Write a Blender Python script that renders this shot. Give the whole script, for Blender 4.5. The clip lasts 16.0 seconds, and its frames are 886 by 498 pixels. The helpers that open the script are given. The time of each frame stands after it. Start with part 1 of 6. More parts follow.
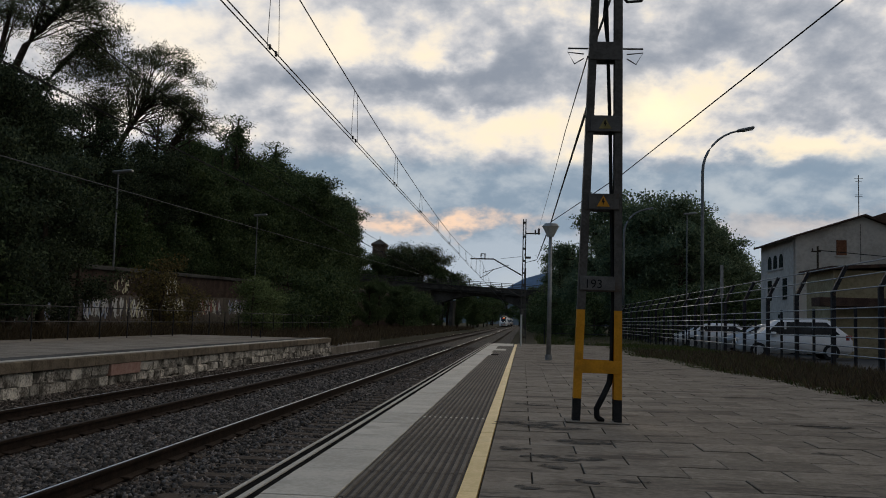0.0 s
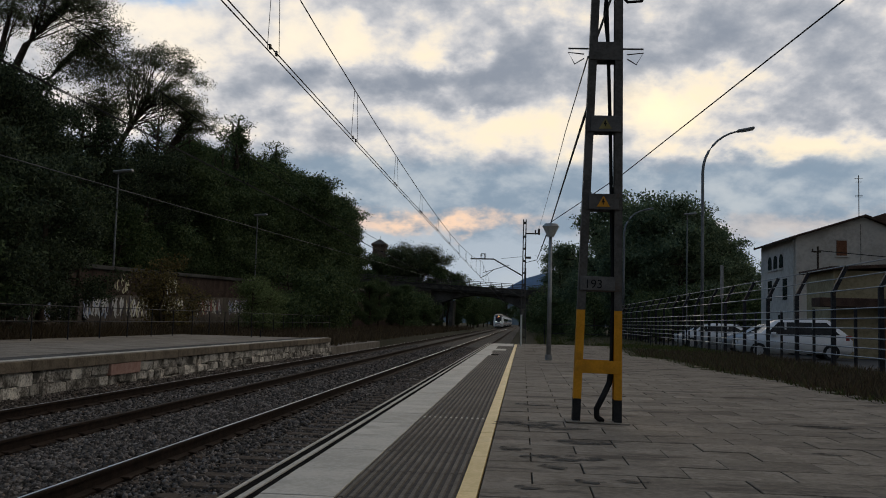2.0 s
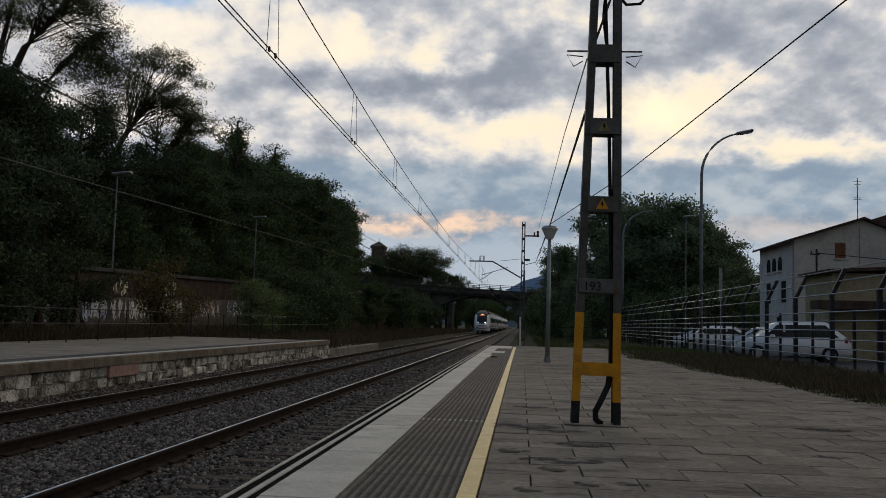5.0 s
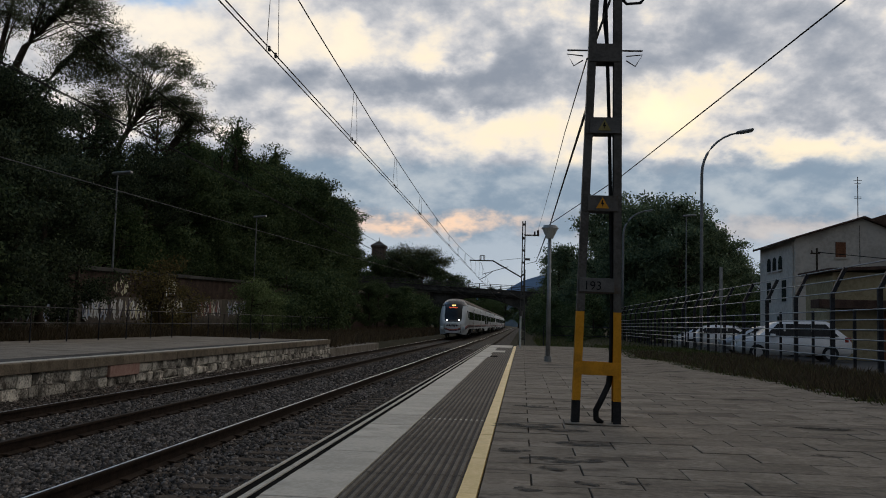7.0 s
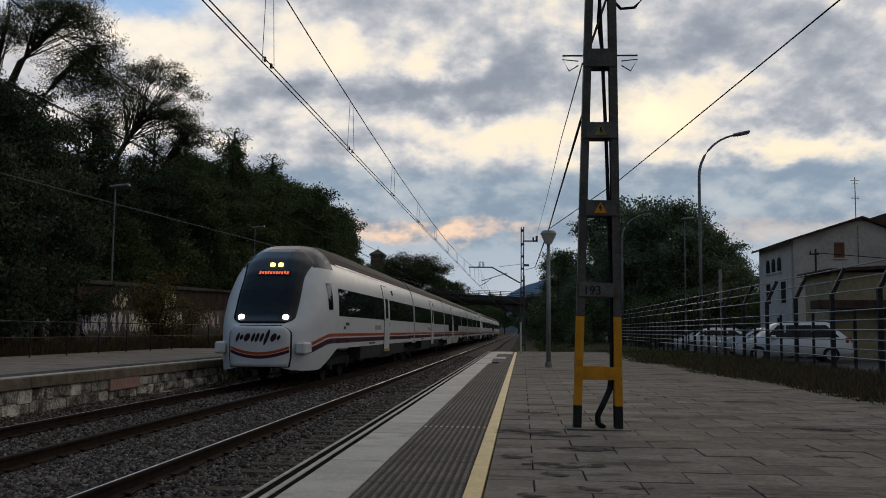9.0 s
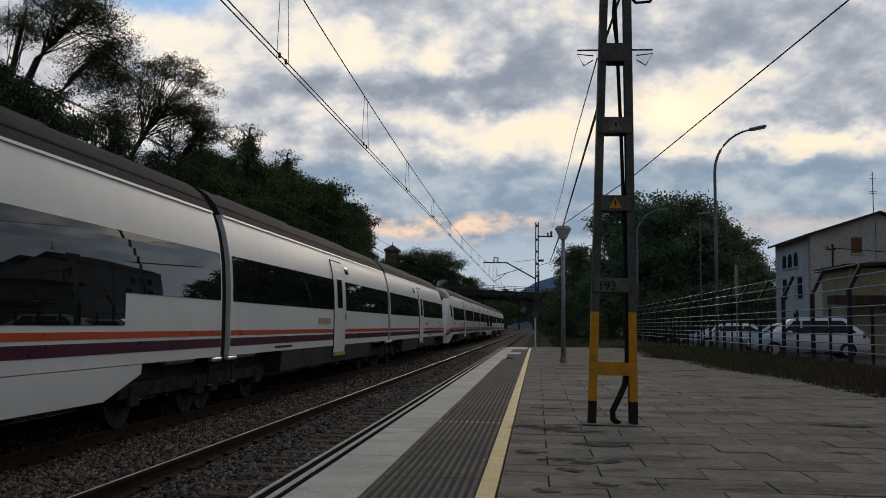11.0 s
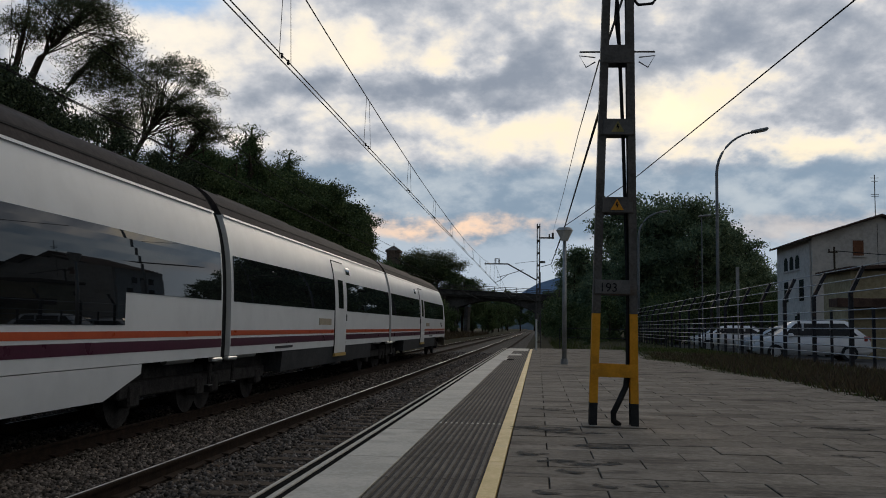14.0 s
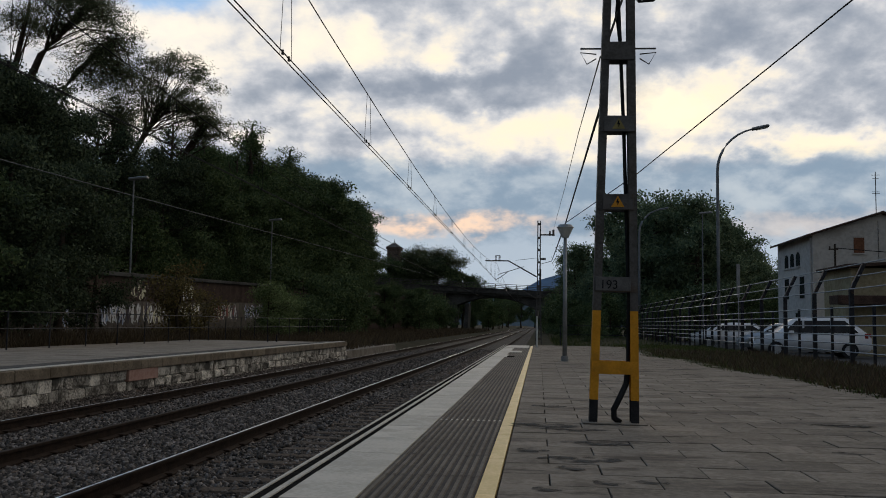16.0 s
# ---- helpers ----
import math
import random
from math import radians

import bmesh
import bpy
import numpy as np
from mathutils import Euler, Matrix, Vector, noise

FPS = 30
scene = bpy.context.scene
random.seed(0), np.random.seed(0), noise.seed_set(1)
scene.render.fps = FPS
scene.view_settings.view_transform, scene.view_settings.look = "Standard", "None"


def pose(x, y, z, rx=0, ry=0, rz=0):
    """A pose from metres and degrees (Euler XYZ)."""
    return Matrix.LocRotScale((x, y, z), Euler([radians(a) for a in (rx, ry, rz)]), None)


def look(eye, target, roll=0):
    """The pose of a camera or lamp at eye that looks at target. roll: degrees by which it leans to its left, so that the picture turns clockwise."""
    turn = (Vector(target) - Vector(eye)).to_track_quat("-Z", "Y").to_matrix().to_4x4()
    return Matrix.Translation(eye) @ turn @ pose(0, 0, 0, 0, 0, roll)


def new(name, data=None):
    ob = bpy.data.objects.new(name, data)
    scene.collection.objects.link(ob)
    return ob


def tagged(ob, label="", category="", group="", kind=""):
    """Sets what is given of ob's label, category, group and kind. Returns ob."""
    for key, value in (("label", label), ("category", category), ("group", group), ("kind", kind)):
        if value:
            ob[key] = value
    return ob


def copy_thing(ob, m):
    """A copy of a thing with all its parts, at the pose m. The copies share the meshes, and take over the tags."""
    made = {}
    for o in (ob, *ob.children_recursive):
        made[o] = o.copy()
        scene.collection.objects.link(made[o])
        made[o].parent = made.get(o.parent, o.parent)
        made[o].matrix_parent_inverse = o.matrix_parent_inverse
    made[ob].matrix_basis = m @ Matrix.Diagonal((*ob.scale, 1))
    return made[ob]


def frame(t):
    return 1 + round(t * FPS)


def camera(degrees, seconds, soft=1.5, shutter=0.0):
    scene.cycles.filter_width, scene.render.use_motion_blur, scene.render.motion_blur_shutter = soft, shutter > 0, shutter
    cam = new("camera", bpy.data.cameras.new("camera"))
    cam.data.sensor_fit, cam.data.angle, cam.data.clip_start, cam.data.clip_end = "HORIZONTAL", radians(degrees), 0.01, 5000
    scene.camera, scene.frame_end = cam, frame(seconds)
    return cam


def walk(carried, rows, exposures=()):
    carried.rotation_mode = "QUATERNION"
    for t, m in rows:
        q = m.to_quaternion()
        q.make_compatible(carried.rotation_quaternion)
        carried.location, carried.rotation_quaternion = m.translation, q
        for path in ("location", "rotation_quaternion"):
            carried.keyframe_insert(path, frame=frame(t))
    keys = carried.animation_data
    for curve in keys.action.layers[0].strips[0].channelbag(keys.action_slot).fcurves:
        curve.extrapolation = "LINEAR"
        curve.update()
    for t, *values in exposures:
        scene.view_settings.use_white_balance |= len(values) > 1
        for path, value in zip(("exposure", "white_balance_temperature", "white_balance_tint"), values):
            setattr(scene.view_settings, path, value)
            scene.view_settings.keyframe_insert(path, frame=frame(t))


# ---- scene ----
# The camera stands on a low support on the platform; the platform's top is z = 0, rails run along y.
EYE_Z = 0.83
RAIL_Z = -0.67


def seen(t, yaw, pitch, roll):
    return t, pose(0, 0, EYE_Z, 90 + pitch, 0, yaw) @ pose(0, 0, 0, 0, 0, roll)


cam = camera(52.2, 16.0, soft=0.95, shutter=0.0)
walk(cam, [seen(*r) for r in (
    (0.0, 5.149, 4.56, 1.50), (1.0, 5.155, 4.558, 1.52), (2.0, 5.156, 4.56, 1.55), (2.5, 5.155, 4.58, 1.55),
    (3.0, 5.148, 4.62, 1.55), (3.5, 5.123, 4.692, 1.58), (4.0, 5.10, 4.708, 1.59), (6.5, 5.097, 4.68, 1.56),
    (7.0, 5.107, 4.667, 1.54), (7.5, 5.102, 4.675, 1.50), (8.0, 5.083, 4.755, 1.32), (8.5, 5.085, 4.84, 1.02),
    (9.0, 5.04, 5.135, 0.52), (11.5, 6.08, 4.80, 0.54), (12.0, 6.04, 5.045, 0.33), (12.5, 6.025, 5.25, 0.22),
    (13.0, 5.99, 5.41, 0.22), (13.5, 5.998, 5.245, 0.63), (14.0, 6.046, 4.90, 0.82), (14.5, 6.056, 4.852, 0.63),
    (15.0, 6.062, 4.848, 0.60), (15.5, 6.069, 4.80, 0.70), (16.0, 6.081, 4.70, 0.87))],
     exposures=((0.0, 0.08, 6800, 12.0), (9.0, 0.09, 6780, 12.0), (11.5, 0.10, 6650, 11.2), (14.5, 0.12, 6650, 11.2), (15.5, 0.17, 6650, 11.2), (16.0, 0.17, 6650, 11.2)))

# ---- world and sun: broken clouds before sunset, the sun veiled ahead of the camera ----
SUN_EL, SUN_AZ = radians(15.0), radians(8.0)      # azimuth from +y towards +x


def make_world():
    w = bpy.data.worlds.new("cloudy_sky")
    scene.world = w
    w.use_nodes = True
    nt = w.node_tree
    nt.nodes.clear()
    n, ln = nt.nodes.new, nt.links.new

    def math_node(op, a, b=None, c=None):
        m = n("ShaderNodeMath")
        m.operation = op
        for i, v in enumerate((a, b, c)):
            if v is None:
                continue
            if isinstance(v, (int, float)):
                m.inputs[i].default_value = v
            else:
                ln(v, m.inputs[i])
        return m.outputs[0]

    def ramp(fac, stops, smooth=True):
        r = n("ShaderNodeValToRGB")
        r.color_ramp.interpolation = "B_SPLINE" if smooth else "LINEAR"
        e = r.color_ramp.elements
        while len(e) < len(stops):
            e.new(0.5)
        for k, (p, c) in zip(e, stops):
            k.position, k.color = p, (*c, 1)
        ln(fac, r.inputs[0])
        return r.outputs[0]

    def mix(fac, a, b):
        m = n("ShaderNodeMix")
        m.data_type = "RGBA"
        for sock, v in ((m.inputs[0], fac), (m.inputs[6], a), (m.inputs[7], b)):
            if isinstance(v, (int, float)):
                sock.default_value = v
            elif isinstance(v, tuple):
                sock.default_value = (*v, 1)
            else:
                ln(v, sock)
        return m.outputs[2]

    def noise_node(vec, scale, detail, rough, dist=0.0):
        t = n("ShaderNodeTexNoise")
        t.inputs["Scale"].default_value, t.inputs["Detail"].default_value = scale, detail
        t.inputs["Roughness"].default_value, t.inputs["Distortion"].default_value = rough, dist
        ln(vec, t.inputs["Vector"])
        return t.outputs[0]

    co = n("ShaderNodeTexCoord").outputs["Generated"]
    sep = n("ShaderNodeSeparateXYZ")
    ln(co, sep.inputs[0])
    x, y, z = sep.outputs
    up = math_node("ADD", math_node("MAXIMUM", z, 0.0), 0.5)
    plane = n("ShaderNodeCombineXYZ")
    ln(math_node("DIVIDE", x, up), plane.inputs[0])
    ln(math_node("DIVIDE", y, up), plane.inputs[1])
    vec = plane.outputs[0]

    def puffs(v):
        big = noise_node(v, SKY_SCALE, 8.0, 0.58, 0.1)
        fine = noise_node(v, SKY_SCALE * 3.4, 6.0, 0.55, 0.1)
        return math_node("ADD", math_node("MULTIPLY", big, 0.62), math_node("MULTIPLY", fine, 0.38))

    shifted = n("ShaderNodeVectorMath")
    shifted.operation = "ADD"
    ln(vec, shifted.inputs[0])
    shifted.inputs[1].default_value = (0.008, 0.035, 0.0)
    here, ahead = puffs(vec), puffs(shifted.outputs[0])
    dens = math_node("ADD", here, math_node("MULTIPLY", math_node("SUBTRACT", here, ahead), 0.5))     # the side towards the sun is lit
    # azimuth and elevation, ragged by the clouds' own turbulence, place the larger cloud banks
    az = math_node("ADD", math_node("ARCTAN2", x, y), math_node("MULTIPLY", math_node("SUBTRACT", noise_node(vec, 9.0, 5.0, 0.6), 0.5), 0.11))
    el = math_node("ADD", math_node("ARCSINE", z), math_node("MULTIPLY", math_node("SUBTRACT", noise_node(vec, 11.0, 5.0, 0.6), 0.5), 0.055))
    where = n("ShaderNodeCombineXYZ")
    ln(az, where.inputs[0])
    ln(el, where.inputs[1])

    def bank(a, e, wide, high):
        sub = n("ShaderNodeVectorMath")
        sub.operation = "SUBTRACT"
        ln(where.outputs[0], sub.inputs[0])
        sub.inputs[1].default_value = (a, e, 0)
        mul = n("ShaderNodeVectorMath")
        mul.operation = "MULTIPLY"
        ln(sub.outputs[0], mul.inputs[0])
        mul.inputs[1].default_value = (1 / wide, 1 / high, 0)
        dt = n("ShaderNodeVectorMath")
        dt.operation = "DOT_PRODUCT"
        ln(mul.outputs[0], dt.inputs[0])
        ln(mul.outputs[0], dt.inputs[1])
        return math_node("POWER", 0.5, dt.outputs["Value"])

    for a, e, wide, high, k in THIN_BANKS + THICK_BANKS:
        dens = math_node("MULTIPLY_ADD", bank(a, e, wide, high), k, dens)
    cloud = ramp(dens, SKY_STOPS)
    dot = n("ShaderNodeVectorMath")
    dot.operation = "DOT_PRODUCT"
    ln(co, dot.inputs[0])
    dot.inputs[1].default_value = (math.cos(SUN_EL) * math.sin(SUN_AZ), math.cos(SUN_EL) * math.cos(SUN_AZ), math.sin(SUN_EL))
    near = math_node("MAXIMUM", dot.outputs["Value"], 0.0)
    # the veiled sun warms and brightens the thin cloud round it
    lit = math_node("MULTIPLY", math_node("POWER", near, 9.0), ramp_value(n, ln, dens, 0.48, 0.70))
    cloud = mix(math_node("MULTIPLY", lit, 0.8), cloud, (0.97, 0.84, 0.60))
    cloud = mix(math_node("MULTIPLY", bank(0.141, 0.233, 0.035, 0.018), 0.75), cloud, (1.15, 1.0, 0.70))
    # blue gaps in the cover high over the wooded bank
    gap = math_node("MULTIPLY", ramp_value(n, ln, az, -0.33, -0.40), ramp_value(n, ln, el, 0.312, 0.335))
    cloud = mix(math_node("MULTIPLY", gap, 0.85), cloud, (0.22, 0.44, 0.76))
    # towards the horizon the cover is a blue-grey sheet with a warm opening low over the line
    low = ramp_value(n, ln, el, 0.190, 0.165)
    sheet = mix(ramp_value(n, ln, dens, 0.40, 0.66), (0.225, 0.315, 0.415), (0.42, 0.50, 0.575))
    sheet = mix(ramp_value(n, ln, el, 0.108, 0.088), sheet, (0.40, 0.485, 0.575))
    cloud = mix(math_node("MULTIPLY", low, 0.93), cloud, sheet)
    warm = math_node("MULTIPLY", ramp_value(n, ln, el, 0.088, 0.104), ramp_value(n, ln, el, 0.126, 0.112))
    warm = math_node("MULTIPLY", warm, ramp_value(n, ln, dens, 0.38, 0.54))
    warm = math_node("MULTIPLY", warm, math_node("ADD", bank(-0.11, 0.11, 0.10, 1.0), math_node("MULTIPLY", bank(0.28, 0.11, 0.1, 1.0), 0.25)))
    cloud = mix(math_node("MULTIPLY", warm, 0.95), cloud, (0.98, 0.70, 0.50))
    sky = n("ShaderNodeTexSky")
    sky.sky_type, sky.sun_disc = "NISHITA", False
    sky.sun_elevation, sky.sun_rotation = SUN_EL, SUN_AZ
    clear = n("ShaderNodeVectorMath")
    clear.operation = "SCALE"
    ln(sky.outputs[0], clear.inputs[0])
    clear.inputs["Scale"].default_value = 0.06
    cover = ramp_value(n, ln, here, 0.20, 0.30)
    total = mix(math_node("ADD", math_node("MULTIPLY", cover, 0.3), 0.7), clear.outputs[0], cloud)
    # thicker, darker cover away from the low sun
    side = math_node("ADD", math_node("MULTIPLY", ramp_value(n, ln, dot.outputs["Value"], -0.15, 0.88), 0.60), 0.40)
    dim = n("ShaderNodeVectorMath")
    dim.operation = "SCALE"
    ln(total, dim.inputs[0])
    ln(side, dim.inputs["Scale"])
    total = mix(ramp_value(n, ln, dot.outputs["Value"], 0.75, 0.0), dim.outputs[0], mix_scaled(n, ln, dim.outputs[0], (0.96, 1.0, 1.05)))
    bg = n("ShaderNodeBackground")
    ln(total, bg.inputs[0])
    bg.inputs[1].default_value = SKY_STRENGTH
    ln(bg.outputs[0], n("ShaderNodeOutputWorld").inputs[0])


def mix_scaled(n, ln, colour, by):
    """colour times by, channel by channel."""
    m = n("ShaderNodeVectorMath")
    m.operation = "MULTIPLY"
    ln(colour, m.inputs[0])
    m.inputs[1].default_value = by
    return m.outputs[0]


def ramp_value(n, ln, value, lo, hi):
    """value mapped smoothly from lo..hi to 0..1."""
    m = n("ShaderNodeMapRange")
    m.interpolation_type = "SMOOTHSTEP"
    ln(value, m.inputs[0])
    if lo < hi:
        m.inputs[1].default_value, m.inputs[2].default_value = lo, hi
    else:
        m.inputs[1].default_value, m.inputs[2].default_value = hi, lo
        m.inputs[3].default_value, m.inputs[4].default_value = 1.0, 0.0
    return m.outputs[0]


SKY_SCALE = 3.4
# larger thin (bright) and thick (grey) banks: azimuth, elevation, half width, half height, weight
THIN_BANKS = ((-0.08, 0.212, 0.30, 0.020, 0.065), (0.141, 0.235, 0.07, 0.024, 0.09), (-0.28, 0.280, 0.10, 0.035, 0.085), (-0.205, 0.300, 0.014, 0.03, 0.16), (-0.108, 0.288, 0.025, 0.011, 0.17),
              (-0.05, 0.292, 0.018, 0.009, 0.14), (0.225, 0.258, 0.035, 0.018, 0.11), (0.30, 0.188, 0.10, 0.009, 0.16), (0.17, 0.335, 0.05, 0.025, 0.09), (-0.055, 0.148, 0.033, 0.011, 0.14), (0.33, 0.14, 0.10, 0.025, 0.07))
THICK_BANKS = ((-0.25, 0.268, 0.04, 0.012, -0.13), (-0.125, 0.266, 0.065, 0.014, -0.19), (-0.015, 0.300, 0.075, 0.030, -0.11), (0.34, 0.232, 0.10, 0.022, -0.16), (0.16, 0.285, 0.05, 0.018, -0.08),
               (0.31, 0.315, 0.14, 0.035, -0.09), (-0.065, 0.238, 0.03, 0.007, -0.13), (-0.30, 0.225, 0.045, 0.012, -0.08), (-0.12, 0.345, 0.09, 0.028, -0.06))
SKY_STRENGTH = 1.0
SKY_STOPS = ((0.30, (0.235, 0.28, 0.35)), (0.42, (0.375, 0.415, 0.475)), (0.51, (0.60, 0.62, 0.655)), (0.60, (0.84, 0.815, 0.76)), (0.74, (1.0, 0.94, 0.83)))
make_world()

sun_data = bpy.data.lights.new("sun", "SUN")
sun_data.energy, sun_data.angle, sun_data.color = 0.3, radians(18), (1.0, 0.88, 0.72)
sun = new("sun", sun_data)
sun.matrix_world = look((30 * math.sin(SUN_AZ), 100, 100 * math.tan(SUN_EL)), (0, 0, 0))

# ---- materials ----
def mat(name, c1, c2, scale=6.0, rough=0.8, metal=0.0, bump=0.0, fine=9.0, vary=0.0, spec=0.04, c3=None, stain=0.0, translucent=0.0, marks=0.0):
    """A surface whose colour wanders between c1 and c2 at two scales, with relief; vary: how much whole pieces differ."""
    m = bpy.data.materials.new(name)
    m.use_nodes = True
    nt = m.node_tree
    n, ln = nt.nodes.new, nt.links.new
    b = nt.nodes["Principled BSDF"]
    co = n("ShaderNodeTexCoord")
    info = n("ShaderNodeObjectInfo")
    add = n("ShaderNodeVectorMath")
    add.operation = "ADD"
    mul = n("ShaderNodeMath")
    mul.operation = "MULTIPLY"
    mul.inputs[1].default_value = 91.7
    ln(info.outputs["Random"], mul.inputs[0])
    ln(co.outputs["Object"], add.inputs[0])
    ln(mul.outputs[0], add.inputs[1])

    def noise_tex(s, detail=5.0, r=0.6):
        t = n("ShaderNodeTexNoise")
        t.inputs["Scale"].default_value, t.inputs["Detail"].default_value, t.inputs["Roughness"].default_value = s, detail, r
        ln(add.outputs[0], t.inputs["Vector"])
        return t.outputs[0]

    def mixed(fac, a, c, blend="MIX"):
        x = n("ShaderNodeMix")
        x.data_type, x.blend_type = "RGBA", blend
        if isinstance(fac, float):
            x.inputs[0].default_value = fac
        else:
            ln(fac, x.inputs[0])
        for sock, v in ((x.inputs[6], a), (x.inputs[7], c)):
            if isinstance(v, tuple):
                sock.default_value = (*v, 1)
            else:
                ln(v, sock)
        return x.outputs[2]

    big, small = noise_tex(scale), noise_tex(scale * fine)
    both = n("ShaderNodeMath")
    both.operation = "MULTIPLY_ADD"
    ln(small, both.inputs[0])
    both.inputs[1].default_value = 0.45
    sc = n("ShaderNodeMath")
    sc.operation = "MULTIPLY"
    sc.inputs[1].default_value = 0.55
    ln(big, sc.inputs[0])
    ln(sc.outputs[0], both.inputs[2])
    fac = ramp_value(n, ln, both.outputs[0], 0.39, 0.61)
    col = mixed(fac, c1, c2)
    if c3:
        patch = ramp_value(n, ln, noise_tex(scale * 0.37, 6.0, 0.65), 0.55, 0.68)
        k = n("ShaderNodeMath")
        k.operation = "MULTIPLY"
        k.inputs[1].default_value = stain or 0.8
        ln(patch, k.inputs[0])
        col = mixed(k.outputs[0], col, c3)
    if marks:                                              # dirt lying across neighbouring pieces
        where = n("ShaderNodeNewGeometry")
        stretch = n("ShaderNodeVectorMath")
        stretch.operation = "MULTIPLY"
        stretch.inputs[1].default_value = (0.9, 2.6, 1.0)
        ln(where.outputs["Position"], stretch.inputs[0])
        t = n("ShaderNodeTexNoise")
        t.inputs["Scale"].default_value, t.inputs["Detail"].default_value, t.inputs["Roughness"].default_value = 0.9, 6.0, 0.62
        ln(stretch.outputs[0], t.inputs["Vector"])
        k = n("ShaderNodeMath")
        k.operation = "MULTIPLY"
        k.inputs[1].default_value = marks
        ln(ramp_value(n, ln, t.outputs[0], 0.54, 0.64), k.inputs[0])
        col = mixed(k.outputs[0], col, c3)
    if vary:
        hsv = n("ShaderNodeHueSaturation")
        r = n("ShaderNodeMapRange")
        r.inputs[3].default_value, r.inputs[4].default_value = 1 - vary, 1 + vary
        ln(info.outputs["Random"], r.inputs[0])
        ln(r.outputs[0], hsv.inputs["Value"])
        ln(col, hsv.inputs["Color"])
        col = hsv.outputs[0]
    ln(col, b.inputs["Base Color"])
    rr = n("ShaderNodeMapRange")
    wide = min(0.1, rough * 0.3)
    rr.inputs[3].default_value, rr.inputs[4].default_value = rough - wide, min(rough + wide, 1)
    ln(big, rr.inputs[0])
    ln(rr.outputs[0], b.inputs["Roughness"])
    b.inputs["Metallic"].default_value = metal
    b.inputs["Specular IOR Level"].default_value = spec
    if bump:
        bp = n("ShaderNodeBump")
        bp.inputs["Strength"].default_value, bp.inputs["Distance"].default_value = min(bump, 1.0), 0.02
        ln(both.outputs[0], bp.inputs["Height"])
        ln(bp.outputs[0], b.inputs["Normal"])
    if translucent:
        tr = n("ShaderNodeBsdfTranslucent")
        ln(col, tr.inputs[0])
        ms = n("ShaderNodeMixShader")
        ms.inputs[0].default_value = translucent
        ln(b.outputs[0], ms.inputs[1])
        ln(tr.outputs[0], ms.inputs[2])
        ln(ms.outputs[0], nt.nodes["Material Output"].inputs[0])
    return m


def island_mat(name, stops, rough=0.9, translucent=0.0, grain=30.0):
    """For joined small pieces (stones, leaves): each island takes its own shade."""
    m = bpy.data.materials.new(name)
    m.use_nodes = True
    nt = m.node_tree
    n, ln = nt.nodes.new, nt.links.new
    b = nt.nodes["Principled BSDF"]
    geo = n("ShaderNodeNewGeometry")
    r = n("ShaderNodeValToRGB")
    e = r.color_ramp.elements
    while len(e) < len(stops):
        e.new(0.5)
    for k, (p, c) in zip(e, stops):
        k.position, k.color = p, (*c, 1)
    ln(geo.outputs["Random Per Island"], r.inputs[0])
    t = n("ShaderNodeTexNoise")
    t.inputs["Scale"].default_value = grain
    co = n("ShaderNodeTexCoord")
    ln(co.outputs["Object"], t.inputs["Vector"])
    mx = n("ShaderNodeMix")
    mx.data_type, mx.blend_type = "RGBA", "MULTIPLY"
    mx.inputs[0].default_value = 0.5
    ln(r.outputs[0], mx.inputs[6])
    ln(t.outputs[0], mx.inputs[7])
    gain = n("ShaderNodeHueSaturation")
    gain.inputs["Value"].default_value = 1.3
    ln(mx.outputs[2], gain.inputs["Color"])
    ln(gain.outputs[0], b.inputs["Base Color"])
    b.inputs["Roughness"].default_value = rough
    b.inputs["Specular IOR Level"].default_value = 0.12
    if translucent:
        tr = n("ShaderNodeBsdfTranslucent")
        ln(gain.outputs[0], tr.inputs[0])
        ms = n("ShaderNodeMixShader")
        ms.inputs[0].default_value = translucent
        ln(b.outputs[0], ms.inputs[1])
        ln(tr.outputs[0], ms.inputs[2])
        ln(ms.outputs[0], nt.nodes["Material Output"].inputs[0])
    return m


def glow(name, c, strength):
    m = bpy.data.materials.new(name)
    m.use_nodes = True
    b = m.node_tree.nodes["Principled BSDF"]
    b.inputs["Base Color"].default_value = (*c, 1)
    b.inputs["Emission Color"].default_value = (*c, 1)
    b.inputs["Emission Strength"].default_value = strength
    return m


